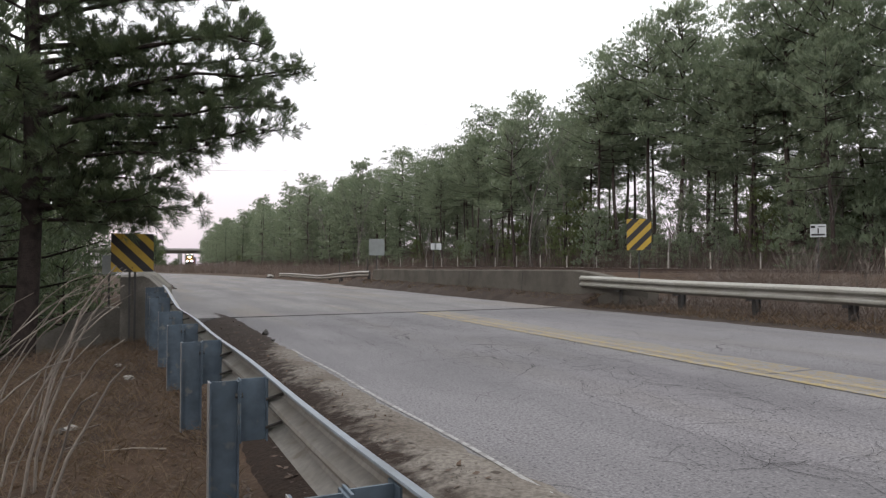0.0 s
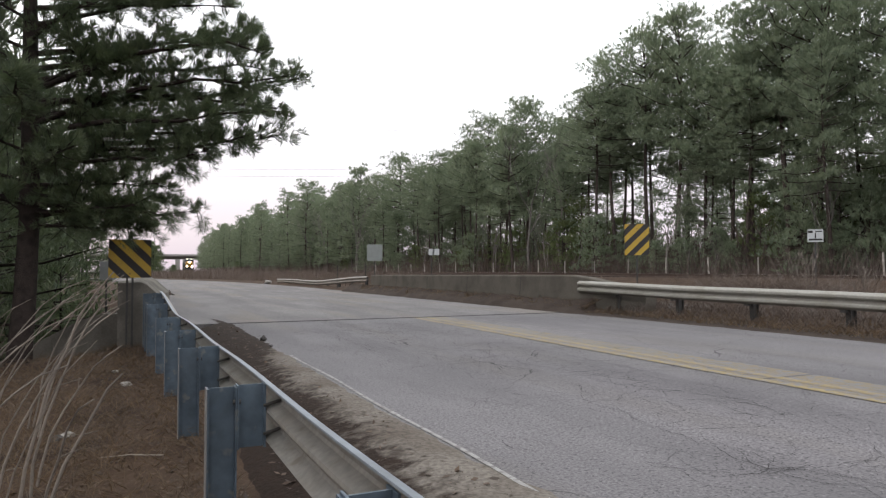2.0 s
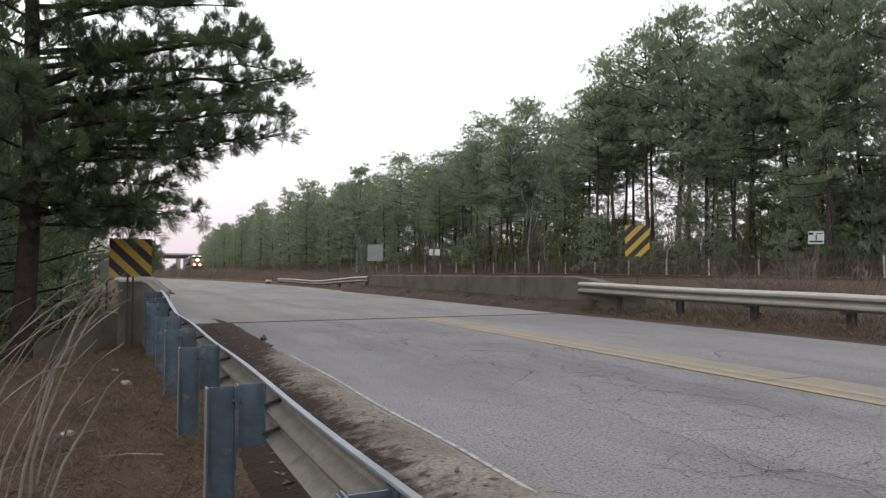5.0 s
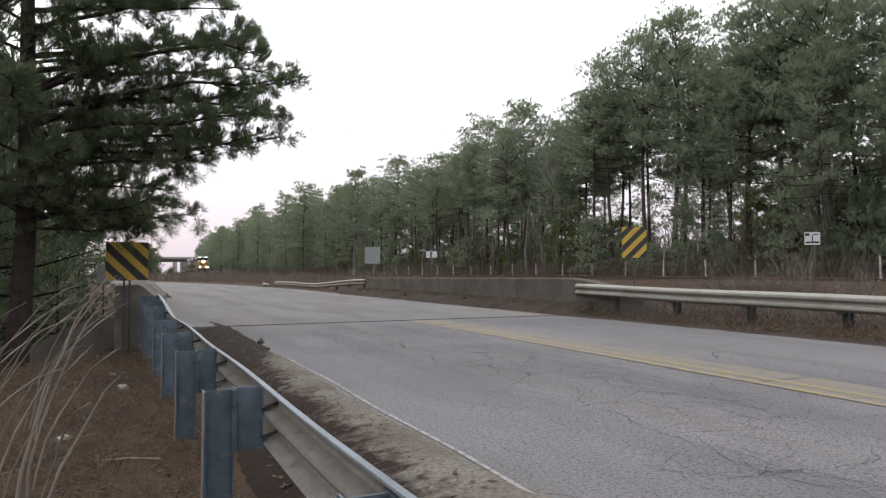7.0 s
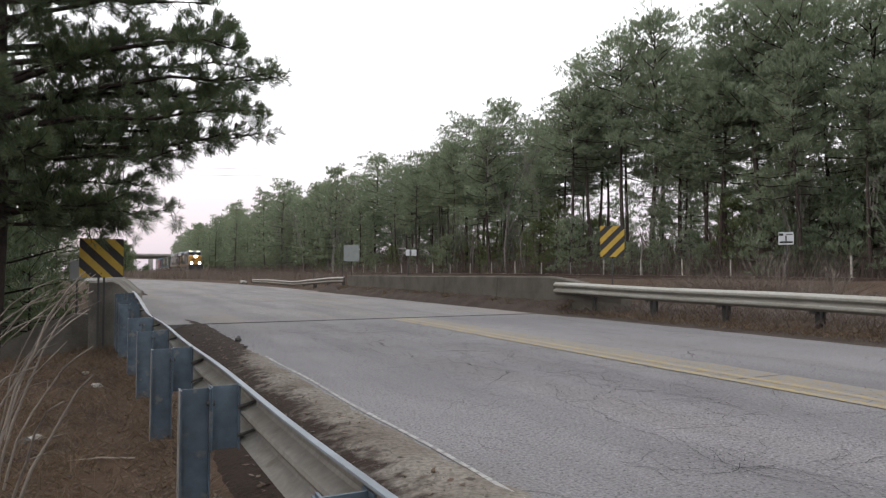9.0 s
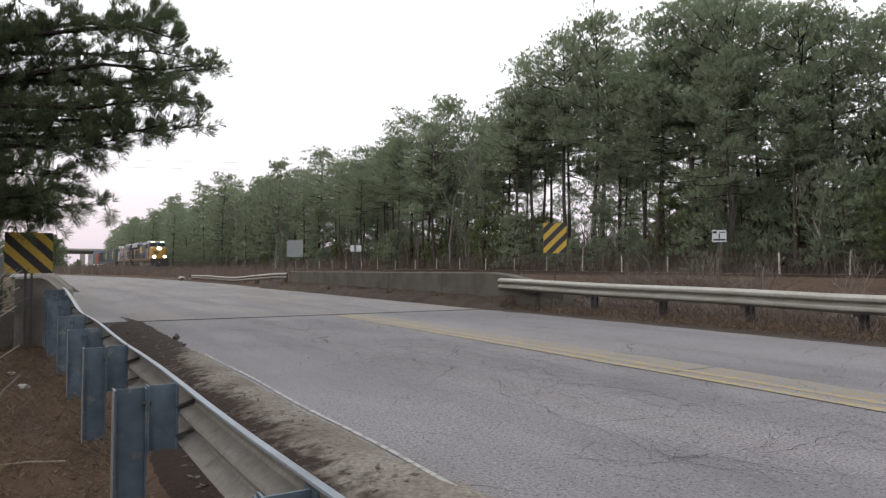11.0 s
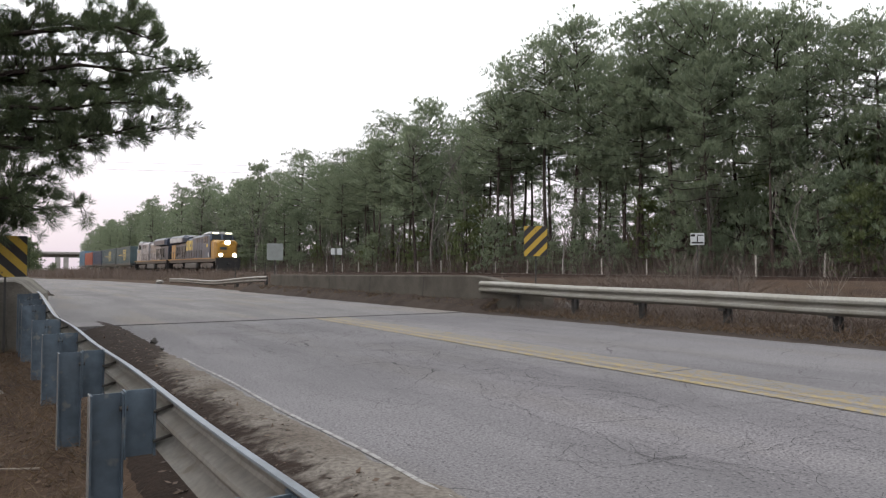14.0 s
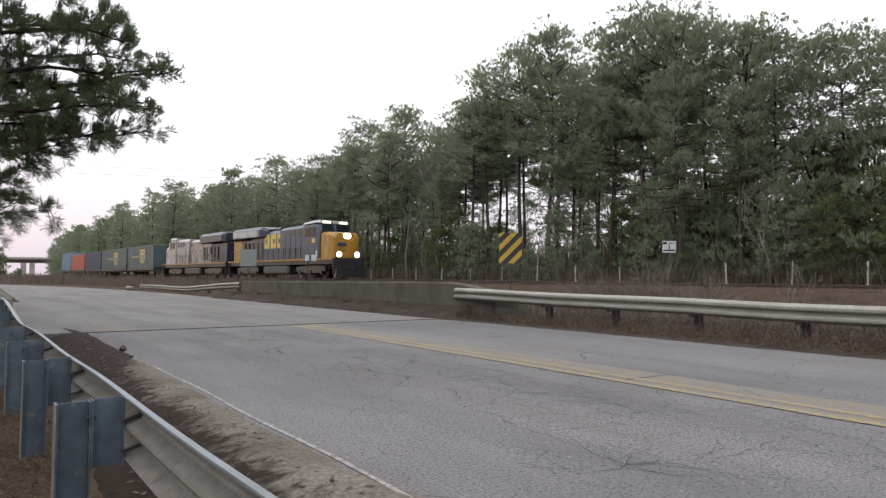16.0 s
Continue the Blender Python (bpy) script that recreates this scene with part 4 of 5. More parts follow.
def build_bank_litter():
    rng = random.Random(51)

    def near(r):
        return on_ground(sq(r.uniform(0.5, 14.5), 0.55 - 7.5 * r.random() ** 1.4), 0.0)
    blades("bank_weeds", rng, 20000, near, lambda r: r.uniform(0.04, 0.22), 0.003, 1.6, M_GRASS, label="short dead grass on the near bank", category="dead grass")

    def tall(r):
        return on_ground(sq(r.choice((r.uniform(9.5, 13), r.gauss(7.6, 0.9), r.gauss(5.6, 0.5))), -0.1 - 1.7 * r.random()), 0.0)
    blades("straw_grass", rng, 3600, tall, lambda r: r.uniform(0.05, 0.19), 0.0030, 1.4, M_GRASS, label="straw-coloured grass tussocks near the wing wall", category="dead grass")

    def gully_edge(r):
        return on_ground(sq(r.uniform(11, 34), -3.4 - 14 * r.random()), 0.0)
    blades("bank_thicket", rng, 13000, gully_edge, lambda r: r.uniform(0.5, 2.4), 0.012, 0.6, M_BRUSH, label="bare thicket on the creek bank", category="undergrowth")
    def wood_edge(r):
        return on_ground(sq(r.uniform(12, 25), -3.2 - 6 * r.random()), 0.0)
    blades("wood_thicket", rng, 6500, wood_edge, lambda r: r.uniform(1.2, 4.2), 0.012, 0.35, M_BRUSH, label="dim brown leafless thicket under the creek pines", category="undergrowth")
    V, F = [], []
    for _ in range(11000):
        if rng.random() < 0.9:
            p = sq(rng.uniform(0.6, 14), 0.62 - 7.0 * rng.random() ** 1.5)
        else:
            p = sq(rng.uniform(1.0, 14), 0.7 + 0.95 * rng.random() ** 1.6)
        p = on_ground(p, -0.012)
        r_q = to_road(p.x, p.y)[1]
        if r_q > 0.8:
            p.z = shoulder_z((r_q - 0.78) / 1.04) + 0.008
        u = rand_dir(rng)
        u.z *= 0.35
        u = u.normalized() * rng.uniform(0.010, 0.034)
        w = Vector((-u.y, u.x, rng.uniform(-0.4, 0.4) * u.length)) * rng.uniform(0.25, 0.7)
        k = len(V)
        V += [p - u, p + w, p + u, p - w]
        F.append((k, k + 1, k + 2, k + 3))
    raw("fallen_leaves", V, F, M_LITTER, label="scattered brown fallen leaves and needles", category="leaf litter", kind="stuff")
    V, F = [], []
    for _ in range(2600):
        s = rng.uniform(1.0, 9.5)
        p = sq(s, rng.uniform(1.0, 1.72), 0.004)
        p = on_ground(p, 0)
        p.z = shoulder_z((to_road(p.x, p.y)[1] - 0.78) / 1.04) + 0.002
        r = rng.uniform(0.002, 0.006)
        k = len(V)
        V += [p + Vector((r, 0, 0)), p + Vector((-r * 0.6, r, 0)), p + Vector((-r * 0.5, -r, 0)), p + Vector((0, 0, r))]
        F += [(k, k + 1, k + 3), (k + 1, k + 2, k + 3), (k + 2, k, k + 3)]
    raw("grit", V, F, M_CONC, label="loose grit and small stones on the shoulder", category="grit", kind="stuff")


def build_canes():
    """Tall dry canes that arch over the near bank."""
    rng = random.Random(61)
    for i in range(26):
        y = rng.uniform(2.8, 6.0)
        x = y * (rng.uniform(-170, 80) - 784) / 1173
        base = on_ground(Vector((x, y, 0)), 0.05)
        h = rng.uniform(0.6, 1.1) + 0.10 * y
        side = Vector((rng.uniform(0.3, 0.9), rng.uniform(-0.2, 0.2), 0)) * h
        side.x = min(side.x, -0.49 * y - x)
        sag = rng.uniform(0.0, 0.12) * h
        pts = [base + side * f ** 1.45 + Vector((0, 0, h * (1.0 - (1 - f) ** 1.22) - sag * f ** 3)) + rand_dir(rng) * 0.012 for f in (0, 0.15, 0.3, 0.45, 0.6, 0.75, 0.88, 1.0)]
        r = rng.uniform(0.0045, 0.0115)
        V, F = [], []
        tube(V, F, [p - base for p in pts], [r * (1 - 0.65 * j / 7) for j in range(8)], 6)
        for _ in range(1):
            j = rng.randrange(3, 6)
            d = (rand_dir(rng) * 0.5 + Vector((0.5, 0, 0.5))).normalized() * rng.uniform(0.05, 0.16)
            tube(V, F, [pts[j] - base, pts[j] - base + d], [r * 0.4, r * 0.2], 3)
        raw("dry_cane", V, F, M_CANE, at=pose(*base), smooth=True, label="tall dry arching cane on the bank", category="cane", group="dry canes")


def build_near_pine():
    """The pine on the creek bank whose limbs reach out towards the road."""
    rng = random.Random(71)
    at = Vector((-6.75, 10.6, 0))
    at.z = gz(at.x, at.y) - 0.1
    ob = empty("pine_tree", pose(*at), label="rough-barked pine with long spreading needle-clad limbs", category="pine tree")
    TV, TF, CV, CF = [], [], [], []

    def core(z):
        return Vector((0.10 * math.sin(z * 0.6) + 0.03 * z, 0.05 * math.cos(z * 0.7), z))
    zs = [-0.3, 0.3, 1.2, 2.4, 3.6, 4.8, 6.0, 7.2, 8.4, 9.3]
    tube(TV, TF, [core(z) for z in zs], [0.22, 0.185, 0.165, 0.15, 0.135, 0.12, 0.10, 0.075, 0.045, 0.01], 12)
    limbs = []
    # height, length, direction (0 = towards the road), rise
    for z, ln, a, rise in ((2.4, 1.9, 4, -0.02), (2.5, 2.35, -8, 0.0), (2.55, 2.55, 6, 0.0), (2.65, 2.3, -14, 0.0), (2.8, 2.1, 14, 0.0), (2.95, 2.2, -5, 0.0), (3.2, 2.5, 9, 0.0),
                           (3.35, 3.0, -8, 0.02), (3.45, 3.4, 4, 0.03), (3.55, 3.8, -4, 0.03), (3.65, 4.0, 8, 0.04), (3.75, 3.95, -10, 0.05), (3.9, 3.9, 2, 0.05), (4.05, 3.85, 11, 0.06),
                           (4.2, 4.15, -3, 0.12), (4.3, 4.3, 5, 0.13), (4.45, 4.0, -9, 0.12), (4.6, 3.8, 12, 0.12), (4.8, 3.6, -2, 0.14), (5.05, 3.5, 8, 0.15), (5.35, 3.3, -12, 0.16),
                           (5.5, 3.2, 3, 0.15), (5.8, 3.2, 8, 0.15), (6.1, 3.0, -5, 0.22), (6.7, 2.6, 20, 0.3), (7.3, 2.0, 0, 0.35)):
        limbs.append((z, ln, a, rise))
    for i in range(40):
        z = 2.3 + 6.6 * i / 40
        limbs.append((z, rng.uniform(1.5, 2.9) * (1 - 0.5 * (z - 2) / 7), i * 137.5 % 360 + rng.uniform(-15, 15), rng.uniform(-0.10, 0.2) + 0.03 * z))
    for z, ln, a, rise in limbs:
        a = radians(a)
        out = Vector((math.cos(a), math.sin(a), 0))
        p0 = core(z)
        n = 6
        pts = []
        bow = rng.uniform(-0.05, 0.12)
        for j in range(n + 1):
            f = j / n
            pts.append(p0 + out * ln * f + Vector((0, 0, ln * (rise * f + bow * math.sin(f * 3.14)))) + rand_dir(rng) * 0.03 * ln * f)
        r0 = 0.012 + 0.011 * ln
        tube(TV, TF, pts, [r0 * (1 - 0.85 * j / n) for j in range(n + 1)], 6)
        shoots = int(10 + ln * 12)
        for _ in range(shoots):
            f = rng.uniform(0.16, 1.0)
            j = min(n - 1, int(f * n))
            c = pts[j].lerp(pts[j + 1], f * n - j)
            d = (out * rng.uniform(0.3, 1.0) + rand_dir(rng) * 0.9 + Vector((0, 0, 0.12))).normalized()
            sl = rng.uniform(0.2, 0.6) * (1.15 - 0.5 * f)
            e = c + d * sl + Vector((0, 0, rng.uniform(-0.06, 0.12)))
            tube(TV, TF, [c, c.lerp(e, 0.5) + rand_dir(rng) * 0.03, e], [0.008, 0.006, 0.004], 3)
            for h in range(5):
                g = rng.uniform(0.25, 1.05)
                cc = c.lerp(e, g) + rand_dir(rng) * 0.06
                tuft(CV, CF, cc, (d * 0.8 + Vector((0, 0, 0.45))), rng, 26, 0.18, 0.0062, 0.62)
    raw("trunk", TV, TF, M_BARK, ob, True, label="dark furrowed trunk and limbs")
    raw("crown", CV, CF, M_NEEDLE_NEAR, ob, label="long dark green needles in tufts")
    # cones on the outer limbs
    for _ in range(14):
        z, ln, a, rise = limbs[rng.randrange(4, 10)]
        p = core(z) + Vector((math.cos(radians(a)), math.sin(radians(a)), 0)) * ln * rng.uniform(0.7, 1.0) + Vector((0, 0, ln * rise + rng.uniform(-0.05, 0.2)))
        bm = bmesh.new()
        bmesh.ops.create_icosphere(bm, subdivisions=1, radius=0.035, matrix=Matrix.Translation(p) @ Matrix.Diagonal((0.8, 0.8, 1.4, 1)))
        part("cone", bm, M_BARK, ob)


def build_left_wood():
    rng = random.Random(81)
    kinds, far_kinds = [], []
    for i in range(4):
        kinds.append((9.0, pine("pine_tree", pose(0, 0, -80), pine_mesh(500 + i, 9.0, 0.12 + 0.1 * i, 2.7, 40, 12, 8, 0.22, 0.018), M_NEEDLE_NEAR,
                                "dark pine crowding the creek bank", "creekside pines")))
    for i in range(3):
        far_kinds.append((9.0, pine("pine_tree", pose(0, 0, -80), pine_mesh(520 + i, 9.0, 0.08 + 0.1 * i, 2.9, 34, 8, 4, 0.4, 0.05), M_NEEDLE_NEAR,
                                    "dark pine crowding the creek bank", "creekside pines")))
    # Tall rows, crowns largely out of view, added to shade the creek bank.
    spots = [(-11.0 - 2.6 * (i % 4) - 0.42 * (i // 4) * 3 + rng.uniform(-0.8, 0.8), 9.0 + 3.2 * (i // 4) + rng.uniform(-1, 1), rng.uniform(10.5, 14.5)) for i in range(32)]
    for x, y, h in ((-14.4, 14.2, 7), (-15.8, 24.5, 4.5), (-9.9, 14.6, 9.0), (-11.5, 13.5, 8.5), (-10.5, 10.0, 8), (-13.5, 18, 9), (-15, 22, 8), (-17.5, 17, 10), (-12.6, 22, 6), (-19, 27, 8), (-22, 24, 10), (-16.5, 31, 5), (-21, 36, 6.5),
                    (-25, 33, 9), (-29, 46, 8), (-27, 41, 7), (-34, 44, 10), (-33, 57, 7), (-38, 55, 9), (-45, 66, 9), (-40, 74, 6), (-49, 85, 7), (-55, 78, 10), (-62, 100, 9), (-54, 99, 6),
                    (-70, 118, 9), (-66, 128, 6.5), (-82, 140, 10), (-80, 160, 7), (-96, 170, 10), (-98, 196, 8), (-116, 205, 11), (-118, 240, 9), (-135, 250, 11), (-140, 290, 10), (-155, 300, 12), (-150, 330, 9)):
        spots.append((x, y, h))
    scatter(kinds, [p for p in spots if p[1] < 20], rng, lambda x, y, e: e)
    scatter(far_kinds, [p for p in spots if p[1] >= 20], rng, lambda x, y, e: e)


build_pine_wood()
build_bare_trees()
build_brush()
build_left_wood()
build_near_pine()
build_canes()
build_bank_litter()

# ---- railway ----
def build_track():
    ks = [-80, -60] + list(range(-50, 330, 10)) + [600]
    rz = lambda k: TRACK_Z - 0.12 * ease(-5, -35, k)
    bm = sweep([(-2.7, -0.7), (-1.6, -0.20), (1.6, -0.20), (2.7, -0.7)], [lambda x, z, k=k: tk(k, x, rz(k) + z) for k in ks])
    track = put("railway_track", bm, M_BALLAST, label="single railway track on dark stone ballast", category="railway track", kind="structure")
    for x in (-0.753, 0.753):
        prof = [(x - 0.07, -0.17), (x - 0.07, -0.15), (x - 0.012, -0.13), (x - 0.012, -0.04), (x - 0.036, -0.03), (x - 0.036, 0), (x + 0.036, 0), (x + 0.036, -0.03), (x + 0.012, -0.04), (x + 0.012, -0.13), (x + 0.07, -0.15), (x + 0.07, -0.17)]
        rail = part("rail", sweep(prof, [lambda o, z, k=k: tk(k, o, rz(k) + z) for k in ks]), M_RUST, track, "rust-brown steel rail")
        part("rail_head", sweep([(x - 0.03, 0.002), (x + 0.03, 0.002), (x + 0.03, -0.006), (x - 0.03, -0.006)], [lambda o, z, k=k: tk(k, o, rz(k) + z) for k in ks]), M_RAIL, rail, "bright worn running surface")
    tie = bpy.data.meshes.new("tie")
    bm = boxm(-1.3, 1.3, -0.11, 0.11, -0.30, -0.17)
    bm.to_mesh(tie)
    bm.free()
    tie.materials.append(M_TIE)
    for i in range(110):
        k = -46 + i * 0.52
        ob = new("tie", tie)
        ob.parent = track
        ob.matrix_basis = pose(*tk(k, 0, rz(k)), 0, 0, track_turn(k))
    V, F = [], []
    rng = random.Random(91)
    for _ in range(9000):
        k = -46 + 70 * rng.random()
        o = rng.uniform(-2.7, 1.6)
        z = rz(k) - 0.20 - max(0, (abs(o) - 1.6)) * 0.45
        p = tk(k, o, z)
        r = rng.uniform(0.025, 0.055)
        n = len(V)
        V += [p + rand_dir(rng) * r for _ in range(4)]
        F += [(n, n + 1, n + 2), (n, n + 2, n + 3), (n, n + 3, n + 1), (n + 1, n + 3, n + 2)]
    raw("ballast_stones", V, F, M_BALLAST, label="loose grey-brown ballast stones", category="ballast", kind="stuff")


build_track()

# ---- the train ----
def paint(name, col, rough=0.35, dirt=0.6):
    return mat(name, col, rough, 0.0, col2=tuple(c * dirt + 0.012 for c in col), scale=1.6, fine=12, bump=0.03)


def grimy(name, col, grime, scale, cut):
    """Sun-bleached engine paint with soot and rust-brown patches."""
    return mat(name, col, 0.40, 0.0, col2=tuple(c * 0.6 + 0.01 for c in col), scale=1.3, fine=9, bump=0.04, spots=(grime, scale, cut), grit=0.5)


M_BLUE = grimy("engine_blue", (0.042, 0.082, 0.160), (0.034, 0.050, 0.082), 0.9, 0.54)
M_GOLD = grimy("engine_gold", (0.70, 0.36, 0.045), (0.34, 0.18, 0.045), 1.5, 0.58)
# Pale grey of the second engine includes the sky's reflection on its sides.
M_GREYSIDE = grimy("engine_grey_sky_sheen", (0.62, 0.585, 0.60), (0.15, 0.125, 0.11), 1.3, 0.60)
M_GREYPALE = grimy("engine_pale_patch", (0.50, 0.40, 0.33), (0.10, 0.085, 0.075), 1.6, 0.55)
M_ROOF = paint("engine_roof_pale", (0.68, 0.70, 0.72), 0.45)
M_DARK = grimy("engine_black", (0.034, 0.034, 0.036), (0.075, 0.062, 0.052), 2.0, 0.62)
M_NAVY = paint("engine_navy", (0.03, 0.048, 0.09), 0.4)
M_TANK = paint("fuel_tank_grey", (0.10, 0.092, 0.085), 0.6)
M_GLASS = mat("cab_glass", (0.03, 0.04, 0.05), 0.16, 0.0, bump=0.0)
M_GLASS.node_tree.nodes["Principled BSDF"].inputs["Specular IOR Level"].default_value = 0.12
M_HEADLIGHT = glow_mat("headlight_glow", (1.0, 0.86, 0.62), 220.0)
M_DITCH = glow_mat("ditch_light_glow", (1.0, 0.90, 0.72), 120.0)
M_NUMBER = glow_mat("number_board_glow", (1.0, 0.96, 0.70), 1.6)
M_TEAL = paint("container_teal_grey", (0.10, 0.165, 0.18), 0.5)
M_CNAVY = paint("container_dark_blue", (0.04, 0.075, 0.16), 0.5)
M_ORANGE = paint("container_orange", (0.78, 0.20, 0.11), 0.5)
M_SKYBLUE = paint("container_light_blue", (0.26, 0.46, 0.64), 0.5)
M_MARK = paint("marking_yellow", (0.95, 0.70, 0.14), 0.5, 0.8)

LOCO = 20.4


def loft(sections):
    """Skins closed sections of places."""
    bm = bmesh.new()
    vs = [[bm.verts.new(p) for p in sec] for sec in sections]
    n = len(sections[0])
    for a, b in zip(vs, vs[1:]):
        for i in range(n):
            bm.faces.new((a[i], a[(i + 1) % n], b[(i + 1) % n], b[i]))
    bm.faces.new(vs[0][::-1])
    bm.faces.new(vs[-1])
    bmesh.ops.recalc_face_normals(bm, faces=bm.faces)
    return bm


def slab(x, y, z0, z1, cut):
    """A section across the engine at y: half width x, with cut upper corners."""
    return [(-x, y, z0), (x, y, z0), (x, y, z1 - cut), (x - cut, y, z1), (-x + cut, y, z1), (-x, y, z1 - cut)]


def locomotive(label, side, lit, nose_paint, mark_paint):
    """A six-axle diesel engine; y = 0 at the coupler face of the cab end, the engine runs towards +y."""
    e = empty("locomotive", pose(0, 0, 0), label=label, category="locomotive", group="engines of the freight train")
    # frame and deck
    frame_ = part("frame", boxm(-1.35, 1.35, -LOCO + 0.5, -0.5, 1.15, 1.55, bev=0.03), M_DARK, e, "black underframe")
    part("deck", boxm(-1.5, 1.5, -LOCO + 0.25, -0.25, 1.55, 1.62), M_DARK, e)
    for x in (-1.505, 1.505):
        part("sill_stripe", boxm(x - 0.012, x + 0.012, -LOCO + 0.3, -0.3, 1.50, 1.62), M_GOLD, frame_, "yellow sill stripe")
    # pilots, plough, couplers, steps
    for y, d in ((-0.35, 1), (-LOCO + 0.35, -1)):
        part("pilot", boxm(-1.45, 1.45, min(y, y + 0.1 * d), max(y, y + 0.1 * d), 0.35, 1.55, bev=0.02), M_DARK, e)
        part("coupler", boxm(-0.14, 0.14, min(y, y + 0.55 * d), max(y, y + 0.55 * d), 0.72, 1.0, bev=0.03), M_DARK, e)
        for x in (-1.36, 1.36):
            for i in range(3):
                part("step", boxm(x - 0.2, x + 0.2, y - 0.55 * d - 0.16, y - 0.55 * d + 0.16, 0.45 + 0.35 * i, 0.49 + 0.35 * i), M_DARK, e)
    part("plough", prism(bmesh.new(), [(-1.4, 0.12), (1.4, 0.12), (1.3, 0.75), (-1.3, 0.75)], -0.25, 0.05), M_DARK, e)
    # nose
    nose = part("nose", loft([slab(1.34, -2.5, 1.62, 3.74, 0.22), slab(1.34, -1.2, 1.62, 3.70, 0.24), slab(1.22, -0.75, 1.62, 3.66, 0.3), slab(1.1, -0.6, 1.62, 3.58, 0.36)]), nose_paint, e, "wide nose")
    part("nose_door", boxm(-0.95, -0.35, -0.615, -0.575, 1.68, 3.0, bev=0.01), nose_paint, nose)
    part("nose_mark", boxm(0.05, 0.85, -0.612, -0.585, 2.55, 2.85), M_BLUE, nose, "dark blue block on the nose")
    # cab
    cab = part("cab", loft([slab(1.48, -5.0, 1.62, 4.55, 0.30), slab(1.48, -3.1, 1.62, 4.62, 0.30), slab(1.46, -2.55, 1.62, 4.50, 0.34), slab(1.42, -2.35, 1.62, 3.9, 0.2)]), side, e)
    part("cab_roof", loft([slab(1.42, -5.1, 4.42, 4.64, 0.16), slab(1.42, -3.0, 4.50, 4.74, 0.18), slab(1.36, -2.48, 4.46, 4.68, 0.16)]), M_ROOF, cab, "pale cab roof")
    for x0, x1 in ((-1.22, -0.12), (0.12, 1.22)):
        part("windshield", loft([[(x0, -2.34, 3.76), (x1, -2.34, 3.76), (x1, -2.27, 3.76), (x0, -2.27, 3.76)], [(x0 + 0.05, -2.52, 4.40), (x1 - 0.05, -2.52, 4.40), (x1 - 0.05, -2.44, 4.40), (x0 + 0.05, -2.44, 4.40)]]), M_GLASS, cab, "tinted windshield")
    for x in (-1.49, 1.49):
        for y0, y1 in ((-3.75, -3.0), (-4.65, -3.9)):
            w = part("side_window", boxm(x - 0.012, x + 0.012, y0, y1, 3.45, 4.12), M_GLASS, cab, "dark side window")
            part("window_frame", box(box(bmesh.new(), x - 0.016, x + 0.016, y0 - 0.05, y1 + 0.05, 4.12, 4.17), x - 0.016, x + 0.016, y0 - 0.05, y1 + 0.05, 3.40, 3.45), M_DARK, w)
        part("cab_mark", boxm(x - 0.012, x + 0.012, -3.5, -3.0, 2.9, 3.25), M_MARK, cab, "yellow marking under the window")
        part("class_plate", boxm(x - 0.012, x + 0.012, -2.85, -2.65, 1.75, 2.25), M_SIGNWHITE, cab, "white plate")
    for x in (-0.78, 0.78):
        part("number_board", boxm(x - 0.34, x + 0.34, -2.46, -2.34, 4.46, 4.64, bev=0.01), M_NUMBER if lit else M_SIGNWHITE, cab, "lit number board")
    # lamps, with lenses oversized so that their glare is part of the shape
    for x, z, r, mm, nm in ((-0.10, 3.37, 0.20, M_HEADLIGHT, "headlight"), (0.10, 3.37, 0.20, M_HEADLIGHT, "headlight"), (-0.82, 1.92, 0.19, M_DITCH, "ditch_light"), (0.82, 1.92, 0.19, M_DITCH, "ditch_light")):
        y = -0.56 if z > 3 else -0.42
        lamp = part(nm, cyl(bmesh.new(), (x, y - 0.2, z), (x, y, z), r + 0.04, n=16), M_DARK, e)
        part("lens", cyl(bmesh.new(), (x, y - 0.01, z), (x, y + 0.02, z), r, n=16), mm if lit else M_GLASS, lamp, "glowing lens" if lit else "unlit lens")
    # long hood
    part("equipment_hood", loft([slab(1.40, -9.2, 1.62, 4.38, 0.25), slab(1.40, -5.02, 1.62, 4.46, 0.25)]), side, e)
    for x in (-1.41, 1.41):
        for y0 in (-5.8, -6.7, -7.5):
            part("louvre", boxm(x - 0.014, x + 0.014, y0 - 0.3, y0 + 0.3, 3.55, 4.1, bev=0.005), M_DARK, e, "dark louvred opening")
        for y0 in (-5.5, -6.4, -7.3, -8.2):
            part("panel_seam", boxm(x - 0.008, x + 0.008, y0 - 0.012, y0 + 0.012, 1.75, 4.0), M_DARK, e)
    part("engine_hood", loft([slab(1.15, -15.5, 1.62, 3.75, 0.1), slab(1.15, -12.9, 1.62, 3.8, 0.1), slab(1.15, -12.8, 1.62, 4.25, 0.25), slab(1.15, -9.22, 1.62, 4.25, 0.25)]), side, e)
    part("exhaust", loft([slab(0.5, -12.6, 4.2, 4.62, 0.1), slab(0.5, -10.9, 4.2, 4.62, 0.1)]), M_DARK, e)
    for x in (-1.16, 1.16):
        for i, y0 in enumerate((-9.75, -11.0, -12.25)):
            mk = part("company_mark", boxm(x - 0.012, x + 0.012, y0 - 0.52, y0 + 0.52, 2.70, 3.95, bev=0.01), mark_paint, e, "large painted block")
            part("cut", boxm(x - 0.016, x + 0.016, y0 - 0.26 + 0.2 * (i == 1), y0 + 0.52 - 0.25 * i, 3.12, 3.52), side, mk)
        for i in range(8):
            y0 = -13.2 - i * 0.3
